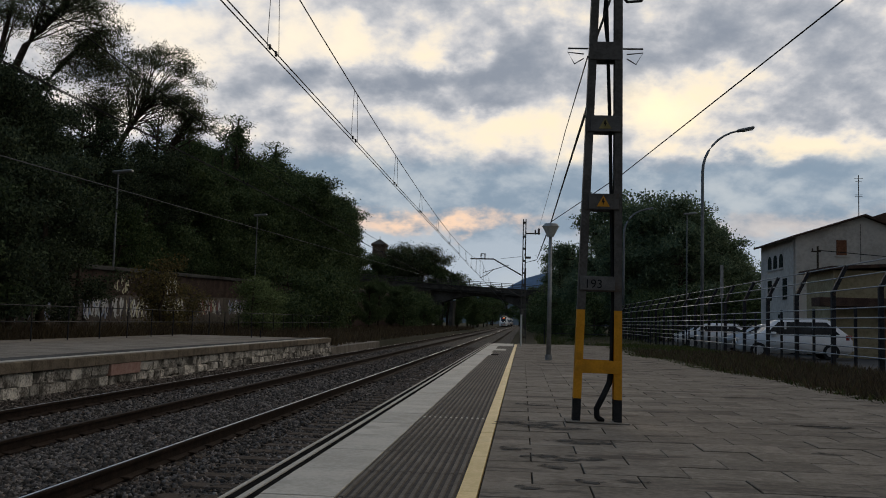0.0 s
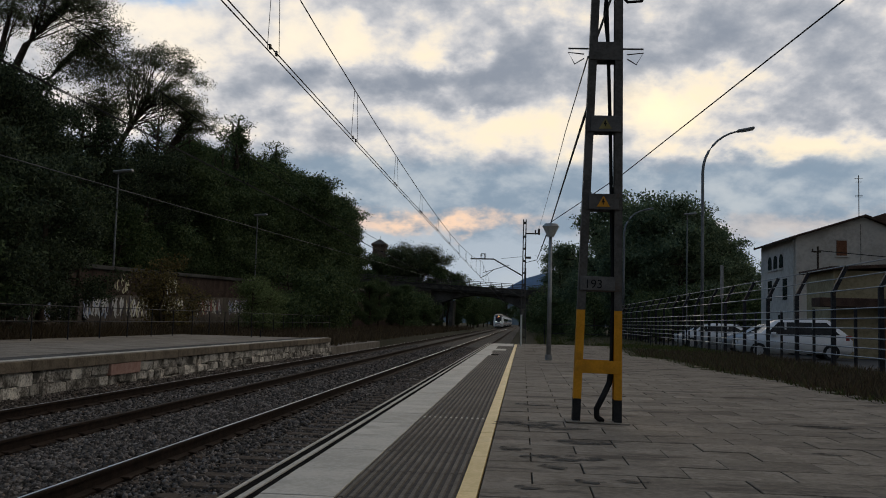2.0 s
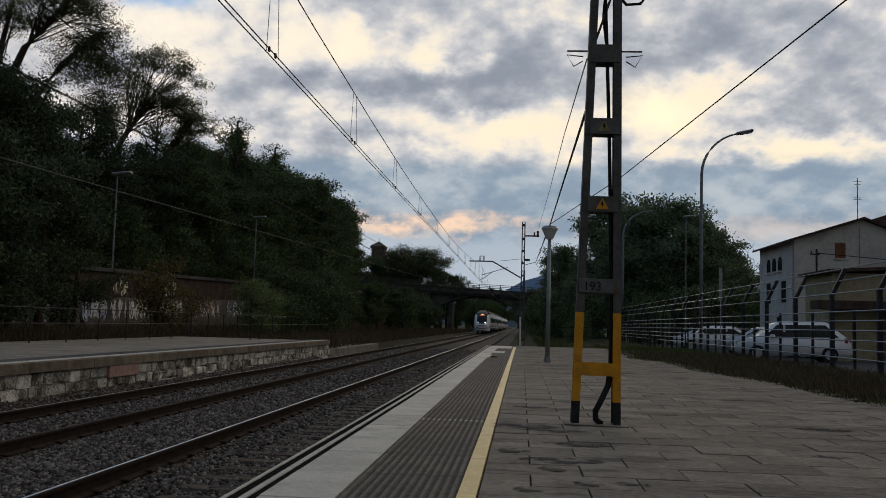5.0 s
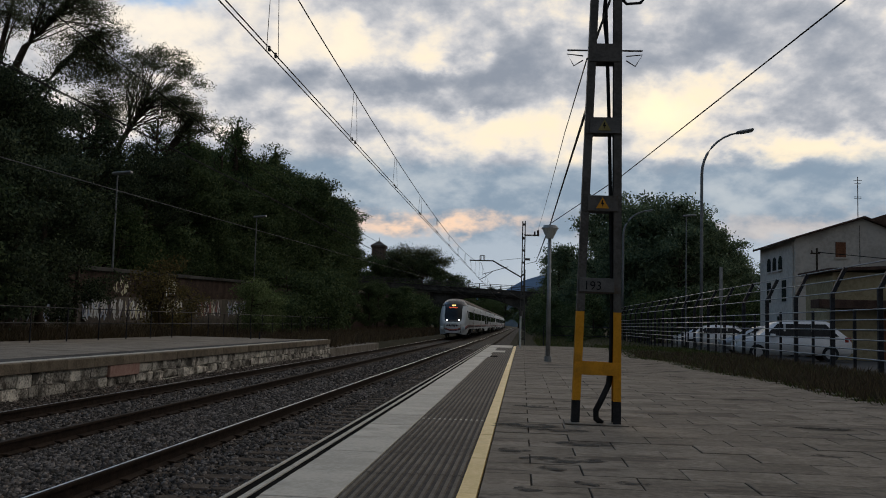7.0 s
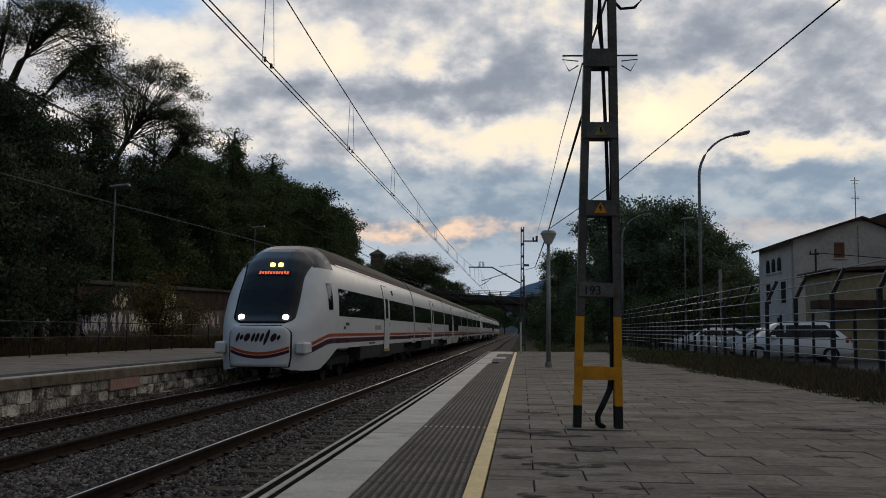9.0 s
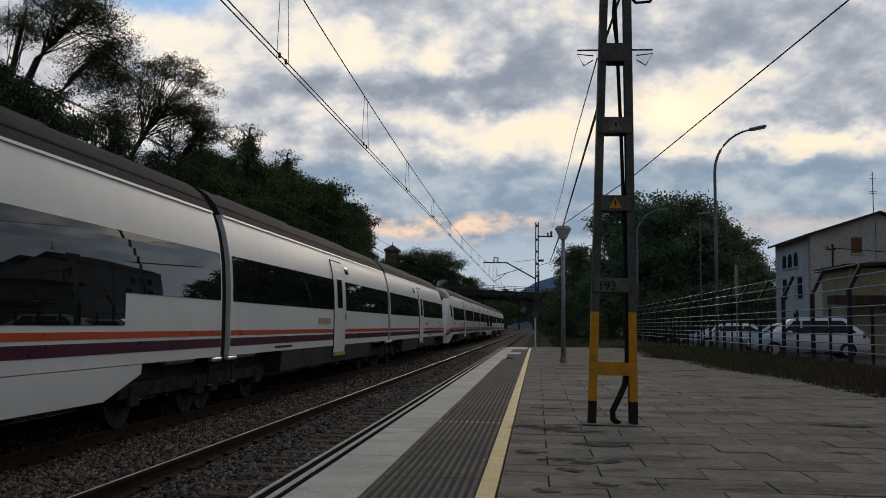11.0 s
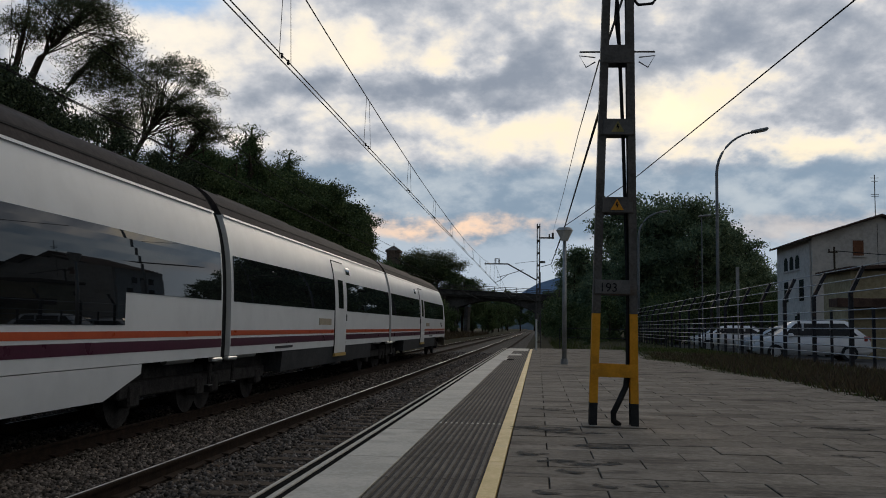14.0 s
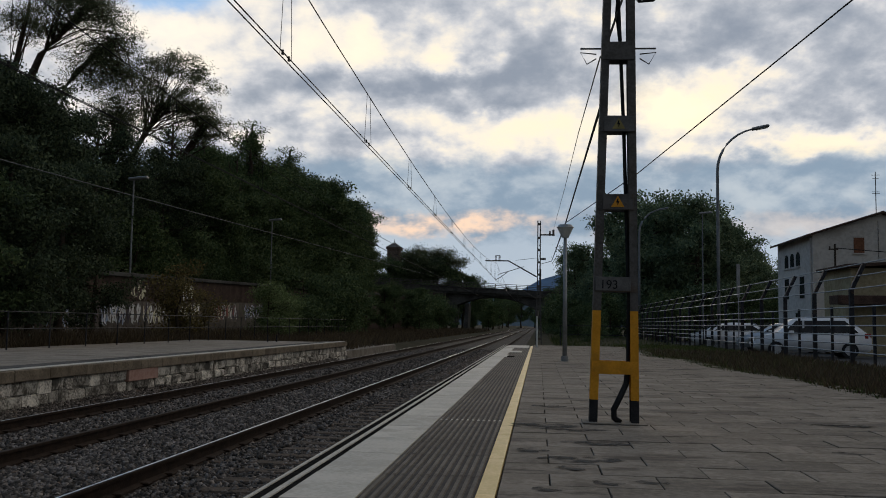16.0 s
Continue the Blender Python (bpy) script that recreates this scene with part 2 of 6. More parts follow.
M = dict(
    paver=mat("paver_concrete", (0.139, 0.114, 0.088), (0.229, 0.190, 0.149), 2.4, 0.85, bump=0.5, vary=0.16, c3=(0.061, 0.049, 0.039), stain=0.5, marks=0.75),
    joint=mat("joint_dirt", (0.043, 0.041, 0.036), (0.087, 0.080, 0.073), 12.0, 0.95, bump=0.3),
    edge=mat("edge_slab_concrete", (0.404, 0.362, 0.296), (0.517, 0.462, 0.381), 4.0, 0.7, bump=0.15, vary=0.07, c3=(0.281, 0.250, 0.202), stain=0.5),
    groove=mat("groove_shade", (0.010, 0.009, 0.008), (0.022, 0.02, 0.018), 10.0, 0.95, spec=0.0),
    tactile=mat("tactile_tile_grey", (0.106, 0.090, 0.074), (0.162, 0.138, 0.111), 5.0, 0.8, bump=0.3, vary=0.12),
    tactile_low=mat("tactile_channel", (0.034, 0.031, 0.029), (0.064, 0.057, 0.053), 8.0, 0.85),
    yellow=mat("yellow_line", (0.62, 0.44, 0.18), (0.74, 0.54, 0.26), 5.0, 0.6, vary=0.05, c3=(0.42, 0.33, 0.15), stain=0.5),
    concrete=mat("old_concrete", (0.160, 0.137, 0.110), (0.271, 0.231, 0.185), 1.6, 0.9, bump=0.4, c3=(0.123, 0.100, 0.078), stain=0.8),
    coping=mat("coping_stone", (0.117, 0.093, 0.066), (0.207, 0.164, 0.116), 3.0, 0.9, bump=0.4, vary=0.15),
    stone=mat("whitewashed_stone", (0.10, 0.085, 0.068), (0.60, 0.54, 0.45), 2.6, 0.95, bump=0.9, vary=0.45, c3=(0.045, 0.040, 0.033), stain=0.95),
    mortar=mat("stone_mortar", (0.05, 0.045, 0.04), (0.26, 0.24, 0.20), 6.0, 0.95, bump=0.5),
    brick_panel=mat("brick_patch", (0.30, 0.17, 0.13), (0.40, 0.25, 0.20), 8.0, 0.9, bump=0.4),
    soil=mat("dry_soil", (0.066, 0.053, 0.034), (0.132, 0.105, 0.062), 0.9, 0.95, bump=0.6, c3=(0.060, 0.072, 0.025), stain=0.8),
    grass_ground=mat("grassy_ground", (0.02, 0.022, 0.011), (0.045, 0.038, 0.022), 1.2, 0.95, bump=0.6, spec=0.02),
    bed=mat("ballast_bed", (0.039, 0.034, 0.029), (0.099, 0.086, 0.073), 14.0, 0.95, bump=1.0, spec=0.03),
    asphalt=mat("street_asphalt", (0.04, 0.04, 0.04), (0.07, 0.068, 0.065), 4.0, 0.9, bump=0.3, spec=0.05),
    rail_side=mat("rail_rust", (0.02, 0.014, 0.011), (0.042, 0.028, 0.02), 8.0, 0.85, metal=0.2, bump=0.2),
    rail_top=mat("rail_polished", (0.62, 0.60, 0.58), (0.75, 0.73, 0.70), 5.0, 0.42, metal=1.0),
    rail_dull=mat("rail_dull_top", (0.028, 0.022, 0.018), (0.055, 0.044, 0.036), 5.0, 0.8),
    sleeper=mat("sleeper_concrete", (0.057, 0.043, 0.032), (0.104, 0.078, 0.058), 6.0, 0.9, bump=0.4),
    steel=mat("mast_steel_grey", (0.075, 0.068, 0.06), (0.125, 0.115, 0.103), 5.0, 0.65, metal=0.2, c3=(0.10, 0.06, 0.035), stain=0.5, bump=0.1),
    mast_yellow=mat("mast_yellow_paint", (0.541, 0.229, 0.021), (0.658, 0.292, 0.030), 6.0, 0.5, c3=(0.306, 0.146, 0.025), stain=0.5),
    mast_black=mat("mast_black_paint", (0.02, 0.02, 0.02), (0.035, 0.034, 0.033), 8.0, 0.6),
    sign_yellow=mat("warning_yellow", (0.550, 0.234, 0.024), (0.620, 0.281, 0.040), 9.0, 0.45),
    sign_faded=mat("warning_faded", (0.22, 0.18, 0.07), (0.30, 0.24, 0.10), 9.0, 0.6),
    plate=mat("number_plate_grey", (0.10, 0.095, 0.088), (0.15, 0.14, 0.13), 9.0, 0.6),
    ink=mat("dark_ink", (0.012, 0.012, 0.012), (0.025, 0.024, 0.023), 9.0, 0.6),
    cable=mat("cable_black", (0.015, 0.015, 0.015), (0.03, 0.029, 0.028), 10.0, 0.6),
    copper=mat("wire_dark_copper", (0.03, 0.028, 0.026), (0.06, 0.052, 0.045), 10.0, 0.5, metal=0.6),
    insulator=mat("insulator_brown", (0.05, 0.035, 0.03), (0.09, 0.06, 0.05), 12.0, 0.25, spec=0.5),
    pole=mat("lamp_pole_galvanised", (0.22, 0.22, 0.21), (0.32, 0.315, 0.30), 5.0, 0.5, metal=0.5),
    pole_dark=mat("street_lamp_pole", (0.16, 0.165, 0.165), (0.24, 0.245, 0.24), 5.0, 0.55, metal=0.4),
    lamp_glass=mat("lamp_bowl_glass", (0.46, 0.45, 0.40), (0.56, 0.55, 0.50), 8.0, 0.25, spec=0.5),
    fence=mat("fence_dark_paint", (0.022, 0.022, 0.024), (0.045, 0.045, 0.048), 8.0, 0.6, metal=0.2, c3=(0.12, 0.07, 0.04), stain=0.4),
    old_cable=mat("cable_weathered_sheath", (0.07, 0.07, 0.07), (0.12, 0.12, 0.12), 8.0, 0.7),
    fence_rail=mat("fence_rail_galvanised", (0.28, 0.27, 0.26), (0.42, 0.41, 0.39), 8.0, 0.40, metal=0.6, spec=0.5),
    plaster=mat("house_plaster_white", (0.410, 0.369, 0.321), (0.534, 0.486, 0.422), 0.6, 0.9, bump=0.15, c3=(0.308, 0.272, 0.229), stain=0.6),
    ochre=mat("ochre_plaster", (0.241, 0.193, 0.113), (0.354, 0.290, 0.177), 0.7, 0.9, bump=0.15, c3=(0.161, 0.137, 0.097), stain=0.7),
    roof=mat("clay_roof_tile", (0.05, 0.032, 0.025), (0.095, 0.06, 0.045), 3.0, 0.9, bump=0.5, vary=0.2),
    shutter=mat("brown_shutter", (0.13, 0.055, 0.03), (0.20, 0.09, 0.05), 7.0, 0.7),
    window_dark=mat("dark_window_glass", (0.015, 0.017, 0.02), (0.03, 0.033, 0.036), 2.0, 0.12, spec=0.5),
    brick=mat("old_red_brick", (0.16, 0.085, 0.055), (0.27, 0.15, 0.10), 2.5, 0.95, bump=0.5, c3=(0.09, 0.07, 0.055), stain=0.8),
    brick_dark=mat("dark_brick", (0.035, 0.028, 0.022), (0.075, 0.056, 0.045), 2.0, 0.95, bump=0.5, c3=(0.03, 0.035, 0.02), stain=0.8),
    brick_tower=mat("weathered_grey_brick", (0.10, 0.072, 0.055), (0.17, 0.125, 0.095), 1.6, 0.95, bump=0.4, c3=(0.07, 0.055, 0.045), stain=0.8),
    bridge_grey=mat("bridge_dark_concrete", (0.045, 0.042, 0.038), (0.095, 0.088, 0.078), 0.8, 0.95, bump=0.4, c3=(0.04, 0.032, 0.026), stain=0.8),
    # woods greyed and blued: the air's haze is in this colour
    hill_near_haze=mat("hazy_wooded_hill", (0.050, 0.068, 0.080), (0.080, 0.105, 0.120), 0.06, 1.0, spec=0.0),
    # wall stone and render: shade of the overhanging trees lowers both colours
    wall_stone=mat("retaining_wall_stone", (0.042, 0.028, 0.021), (0.089, 0.059, 0.045), 1.2, 0.95, bump=0.8, c3=(0.047, 0.038, 0.027), stain=0.8),
    wall_pale=mat("pale_render", (0.075, 0.062, 0.048), (0.15, 0.128, 0.10), 1.1, 0.9, bump=0.3, c3=(0.14, 0.12, 0.09), stain=0.8),
    graffiti_dark=mat("graffiti_dark", (0.06, 0.05, 0.06), (0.11, 0.09, 0.10), 3.0, 0.7),
    graffiti_blue=mat("graffiti_blue_grey", (0.300, 0.345, 0.450), (0.495, 0.540, 0.630), 3.0, 0.7),
    graffiti_white=mat("graffiti_white", (0.672, 0.650, 0.605), (0.784, 0.762, 0.717), 3.0, 0.7),
    graffiti_sand=mat("graffiti_sand", (0.546, 0.494, 0.312), (0.702, 0.650, 0.442), 3.0, 0.7),
    graffiti_ground=mat("graffiti_ground", (0.105, 0.084, 0.068), (0.195, 0.161, 0.130), 2.0, 0.8),
    graffiti_red=mat("graffiti_dull_red", (0.28, 0.10, 0.08), (0.36, 0.15, 0.11), 3.0, 0.7),
    bark=mat("bark", (0.035, 0.026, 0.019), (0.075, 0.056, 0.04), 6.0, 0.95, bump=0.8),
    dull_cable=mat("dull_old_cable", (0.012, 0.012, 0.011), (0.022, 0.021, 0.02), 10.0, 0.95, spec=0.1),
    leaf=island_mat("broad_leaves", ((0.0, (0.033, 0.055, 0.022)), (0.6, (0.066, 0.097, 0.038)), (1.0, (0.120, 0.149, 0.059))), translucent=0.3),
    leaf_dark=island_mat("oak_leaves", ((0.0, (0.042, 0.065, 0.031)), (0.6, (0.079, 0.112, 0.047)), (1.0, (0.139, 0.170, 0.070))), translucent=0.2),
    needle=island_mat("pine_needles", ((0.0, (0.039, 0.053, 0.025)), (0.6, (0.076, 0.090, 0.044)), (1.0, (0.135, 0.140, 0.068))), translucent=0.25),
    # deep shade of the near bank, put into a darker leaf colour
    leaf_shaded=island_mat("shaded_leaves", ((0.0, (0.029, 0.042, 0.026)), (0.6, (0.058, 0.077, 0.042)), (1.0, (0.112, 0.136, 0.067))), translucent=0.1),
    leaf_street=island_mat("street_tree_leaves", ((0.0, (0.074, 0.105, 0.065)), (0.6, (0.135, 0.182, 0.101)), (1.0, (0.230, 0.277, 0.149))), translucent=0.25),
    leaf_fresh=island_mat("light_leaves", ((0.0, (0.08, 0.11, 0.045)), (0.6, (0.14, 0.18, 0.07)), (1.0, (0.22, 0.26, 0.11))), translucent=0.3),
    leaf_yellow=island_mat("yellowing_leaves", ((0.0, (0.06, 0.05, 0.02)), (0.5, (0.12, 0.10, 0.04)), (1.0, (0.22, 0.16, 0.06))), translucent=0.3),
    grass=island_mat("grass_blades", ((0.0, (0.030, 0.047, 0.014)), (0.6, (0.060, 0.081, 0.022)), (1.0, (0.126, 0.117, 0.040))), translucent=0.2),
    dry_grass=island_mat("dry_grass", ((0.0, (0.045, 0.033, 0.021)), (0.6, (0.073, 0.054, 0.032)), (1.0, (0.127, 0.094, 0.052))), translucent=0.2),
    ballast=island_mat("ballast_stones", ((0.0, (0.024, 0.021, 0.017)), (0.45, (0.068, 0.057, 0.048)), (0.8, (0.157, 0.133, 0.115)), (0.93, (0.244, 0.209, 0.180)), (1.0, (0.117, 0.075, 0.049)))),
    # the blue here is painted haze over distant woods
    hill_far_haze=mat("far_hill", (0.10, 0.15, 0.22), (0.13, 0.19, 0.27), 0.004, 1.0, spec=0.0),
    # train
    t_white=mat("train_white_paint", (0.588, 0.592, 0.580), (0.638, 0.643, 0.630), 0.5, 0.38, fine=4.0, c3=(0.521, 0.512, 0.487), stain=0.4, spec=0.32),
    t_grey=mat("train_roof_grey", (0.030, 0.025, 0.024), (0.055, 0.046, 0.043), 1.6, 0.8, spec=0.1),
    t_black=mat("train_black_glass", (0.006, 0.007, 0.008), (0.010, 0.011, 0.012), 1.0, 0.012, spec=0.5),
    t_mask=mat("train_black_mask", (0.007, 0.008, 0.009), (0.012, 0.013, 0.014), 1.0, 0.16, spec=0.25),
    t_orange=mat("train_orange_stripe", (0.423, 0.064, 0.018), (0.478, 0.083, 0.025), 2.0, 0.3, spec=0.2),
    t_purple=mat("train_purple_stripe", (0.055, 0.010, 0.026), (0.075, 0.015, 0.036), 2.0, 0.3, spec=0.2),
    t_skirt=mat("train_skirt_grey", (0.03, 0.032, 0.034), (0.055, 0.056, 0.058), 2.0, 0.6),
    t_under=mat("train_underframe", (0.021, 0.019, 0.019), (0.051, 0.048, 0.045), 4.0, 0.8),
    t_seam=mat("train_seam_rubber", (0.012, 0.012, 0.012), (0.022, 0.022, 0.022), 4.0, 0.7),
    t_metal=mat("train_step_metal", (0.45, 0.45, 0.44), (0.58, 0.58, 0.56), 4.0, 0.35, metal=0.6, spec=0.5),
    t_sill=mat("train_sill_yellow", (0.42, 0.26, 0.06), (0.50, 0.32, 0.08), 4.0, 0.5, spec=0.5),
    t_logo=mat("train_logo_purple_grey", (0.035, 0.022, 0.03), (0.05, 0.032, 0.042), 4.0, 0.35),
    t_sand=mat("train_label_sand", (0.33, 0.28, 0.20), (0.40, 0.34, 0.25), 4.0, 0.4),
    t_head=glow("train_headlight", (1.0, 0.98, 0.95), 5.0),
    t_warm=glow("train_top_light", (1.0, 0.66, 0.22), 2.6),
    t_led=glow("train_led_red", (1.0, 0.12, 0.04), 0.9),
    car_white=mat("car_white_paint", (0.58, 0.58, 0.58), (0.64, 0.64, 0.64), 2.0, 0.2, spec=0.5),
    car_silver=mat("car_silver_paint", (0.42, 0.43, 0.44), (0.50, 0.51, 0.52), 2.0, 0.25, metal=0.4, spec=0.5),
    tyre=mat("tyre_rubber", (0.02, 0.02, 0.02), (0.035, 0.035, 0.035), 8.0, 0.85),
    rim=mat("wheel_rim", (0.30, 0.30, 0.30), (0.42, 0.42, 0.42), 6.0, 0.35, metal=0.8, spec=0.5),
    tail_red=mat("tail_lamp_red", (0.25, 0.02, 0.015), (0.32, 0.03, 0.02), 6.0, 0.2, spec=0.5),
)


# ---- mesh helpers ----
def finish(name, bm, material, smooth=False):
    bmesh.ops.recalc_face_normals(bm, faces=bm.faces)
    me = bpy.data.meshes.new(name)
    bm.to_mesh(me)
    bm.free()
    me.materials.append(material)
    if smooth:
        me.polygons.foreach_set("use_smooth", [True] * len(me.polygons))
    return me


def part(name, bm, material, parent=None, label="", smooth=False):
    ob = new(name, finish(name, bm, material, smooth))
    ob.parent = parent
    return tagged(ob, label)


def thing(name, m, label, category, group="", kind=""):
    ob = new(name)
    ob.empty_display_size = 0.2
    ob.matrix_world = m
    return tagged(ob, label, category, group, kind)


def box(bm, x0, x1, y0, y1, z0, z1, bevel=0.0, m=None):
    vs = bmesh.ops.create_cube(bm, size=1.0)["verts"]
    t = Matrix.Translation(((x0 + x1) / 2, (y0 + y1) / 2, (z0 + z1) / 2)) @ Matrix.Diagonal((x1 - x0, y1 - y0, z1 - z0, 1))
    bmesh.ops.transform(bm, matrix=t, verts=vs)
    if bevel:
        es = list({e for v in vs for e in v.link_edges})
        r = bmesh.ops.bevel(bm, geom=es, offset=bevel, segments=1, affect="EDGES", profile=0.5)
        vs = list({v for f in r["faces"] for v in f.verts} | {v for v in vs if v.is_valid})
    if m is not None:
        bmesh.ops.transform(bm, matrix=m, verts=vs)
    return bm


def boxed(*a, **k):
    return box(bmesh.new(), *a, **k)


def tube(bm, pts, r, n=8, r_end=None, cap=True):
    """A round bar along pts, tapering to r_end."""
    pts = [Vector(p) for p in pts]
    r_end = r if r_end is None else r_end
    rings = []
    for i, p in enumerate(pts):
        d = (pts[min(i + 1, len(pts) - 1)] - pts[max(i - 1, 0)]).normalized()
        ref = Vector((1, 0, 0)) if abs(d.z) > 0.8 else Vector((0, 0, 1))
        a = d.cross(ref).normalized()
        b = d.cross(a)
        rr = r + (r_end - r) * i / (len(pts) - 1)
        rings.append([bm.verts.new(p + rr * (math.cos(2 * math.pi * k / n) * a + math.sin(2 * math.pi * k / n) * b)) for k in range(n)])
    for q, s in zip(rings, rings[1:]):
        for k in range(n):
            bm.faces.new((q[k], q[(k + 1) % n], s[(k + 1) % n], s[k]))
    if cap:
        bm.faces.new(rings[0])
        bm.faces.new(rings[-1])
    return bm


def tubed(pts, r, n=8, r_end=None):
    return tube(bmesh.new(), pts, r, n, r_end)


def prism(bm, outline, y0, y1):
    """An outline in x, z drawn out along y."""
    a = [bm.verts.new((x, y0, z)) for x, z in outline]
    b = [bm.verts.new((x, y1, z)) for x, z in outline]
    k = len(a)
    bm.faces.new(a)
    bm.faces.new(b)
    for i in range(k):
        bm.faces.new((a[i], a[(i + 1) % k], b[(i + 1) % k], b[i]))
    return bm


def sheet_mesh(name, xs, ys, height, material, smooth=True):
    """A ground sheet over a grid of xs, ys with z = height(x, y)."""
    verts = [(x, y, height(x, y)) for y in ys for x in xs]
    k = len(xs)
    faces = [(j * k + i, j * k + i + 1, (j + 1) * k + i + 1, (j + 1) * k + i) for j in range(len(ys) - 1) for i in range(k - 1)]
    me = bpy.data.meshes.new(name)
    me.from_pydata(verts, [], faces)
    me.materials.append(material)
    if smooth:
        me.polygons.foreach_set("use_smooth", [True] * len(me.polygons))
    return new(name, me)


def soup(name, verts, faces_per, material, corners):
    """Many alike pieces in one mesh: verts (n, k, 3); faces_per: the faces of one piece, all with the same number of corners."""
    n, k, _ = verts.shape
    f = (np.array(faces_per)[None] + (np.arange(n) * k)[:, None, None]).reshape(-1)
    me = bpy.data.meshes.new(name)
    me.vertices.add(n * k)
    me.vertices.foreach_set("co", verts.reshape(-1).astype(np.float32))
    me.loops.add(len(f))
    me.loops.foreach_set("vertex_index", f.astype(np.int32))
    me.polygons.add(len(f) // corners)
    me.polygons.foreach_set("loop_start", np.arange(0, len(f), corners, dtype=np.int32))
    me.polygons.foreach_set("loop_total", np.full(len(f) // corners, corners, dtype=np.int32))
    me.update(calc_edges=True)
    me.materials.append(material)
    return me


RNG = np.random.default_rng(7)


def leaf_quads(centres, length, width, droop=0.0):
    """Lozenge leaves of random turn at the centres: (n, 4, 3)."""
    n = len(centres)
    d = RNG.normal(size=(n, 3))
    d[:, 2] -= droop
    d /= np.linalg.norm(d, axis=1)[:, None]
    e = np.cross(d, RNG.normal(size=(n, 3)))
    e /= np.linalg.norm(e, axis=1)[:, None]
    ll = (length * RNG.uniform(0.6, 1.3, n))[:, None] / 2
    ww = (width * RNG.uniform(0.6, 1.3, n))[:, None] / 2
    return np.stack([centres - d * ll, centres + e * ww, centres + d * ll, centres - e * ww], axis=1)


def stones(n, x0, x1, y0, y1, z, size, power=1.0):
    """Broken stones: squashed, jittered eight-cornered lumps."""
    corner = np.array([(a, b, c) for a in (-1, 1) for b in (-1, 1) for c in (-1, 1)], float) * 0.5
    v = np.repeat(corner[None], n, 0) + RNG.uniform(-0.22, 0.22, (n, 8, 3))
    v *= (size * RNG.uniform(0.6, 1.35, n))[:, None, None] * np.array([1.0, 0.85, 0.7])
    q = RNG.normal(size=(n, 4))
    q /= np.linalg.norm(q, axis=1)[:, None]
    w, a, b, c = q.T
    rot = np.stack([1 - 2 * (b * b + c * c), 2 * (a * b - c * w), 2 * (a * c + b * w), 2 * (a * b + c * w), 1 - 2 * (a * a + c * c),
                    2 * (b * c - a * w), 2 * (a * c - b * w), 2 * (b * c + a * w), 1 - 2 * (a * a + b * b)], axis=1).reshape(n, 3, 3)
    v = np.einsum("nij,nkj->nki", rot, v)
    at = np.stack([RNG.uniform(x0, x1, n), y0 + (y1 - y0) * RNG.uniform(0, 1, n) ** power, np.zeros(n)], axis=1)
    at[:, 2] = z(at[:, 0]) + RNG.uniform(-0.015, 0.02, n)
    return v + at[:, None]


STONE_FACES = ((0, 1, 3, 2), (4, 6, 7, 5), (0, 4, 5, 1), (2, 3, 7, 6), (0, 2, 6, 4), (1, 5, 7, 3))


def damp_material():
    """A thin dark damp film with ragged edges."""
    m = bpy.data.materials.new("damp_film")
    m.use_nodes = True
    nt = m.node_tree
    n, ln = nt.nodes.new, nt.links.new
    b = nt.nodes["Principled BSDF"]
    b.inputs["Base Color"].default_value = (0.085, 0.077, 0.067, 1)
    b.inputs["Roughness"].default_value = 1.0
    b.inputs["Specular IOR Level"].default_value = 0.0
    co = n("ShaderNodeTexCoord")
    t = n("ShaderNodeTexNoise")
    t.inputs["Scale"].default_value, t.inputs["Detail"].default_value = 9.0, 6.0
    ln(co.outputs["Object"], t.inputs["Vector"])
    ln(ramp_value(n, ln, t.outputs[0], 0.36, 0.66), b.inputs["Alpha"])
    return m


M["damp"] = damp_material()

# ---- large structure ----
TRACKS = (-3.12, -6.83)
GAUGE = 1.74                       # between rail centres


def edge_x(y):
    """Where the paving gives way to the grass verge."""
    return 5.2 - 0.083 * min(y, 26) + 0.12 * math.sin(y * 0.9) + (0.02 * (y - 26) if y > 26 else 0)


def hill_z(x, y):
    """The wooded slope above the retaining wall."""
    d = max(-22.0 - x, 0.0)
    return 2.6 + 0.002 * min(max(y, 0), 200) + 0.46 * min(d, 40) + 0.3 * min(d, 1.0) * noise.noise(Vector((x * 0.2, y * 0.2, 0)))


ground = sheet_mesh("ground", [-3000, -300, -40, -22.5, -18, -14.2, -11, -8.6, -5, 0, 4, 6, 7.4, 10, 14, 30, 80, 300, 3000],
                    [-3000, -200, -30, -5] + [8 * i for i in range(0, 30)] + [300, 600, 1500, 3500],
                    lambda x, y: -0.92 if -9 < x < 4 else (-0.12 + 0.05 * noise.noise(Vector((x, y * 0.3, 0))) if 4 <= x < 8 else (-0.40 if x >= 8 else -0.35)),
                    M["grass_ground"])
tagged(ground, "dark grassy earth around the railway line", "ground", kind="structure")

hill = sheet_mesh("hillside", [-70, -60, -50, -42, -36, -31, -27, -24, -22, -20.8], [-20 + 6 * i for i in range(0, 45)], hill_z, M["soil"])
tagged(hill, "steep dark wooded bank above the retaining wall", "hillside", kind="structure")

bed = sheet_mesh("ballast_bed", [-8.6, -8.0, -7.7, -6.83, -5.95, -5.4, -4.55, -4.0, -3.12, -2.2, -1.9, -1.0], [-12 + 4 * i for i in range(0, 60)] + [300, 400, 700],
                 lambda x, y: -0.868 + 0.02 * noise.noise(Vector((x * 2, y * 0.7, 3))), M["bed"])
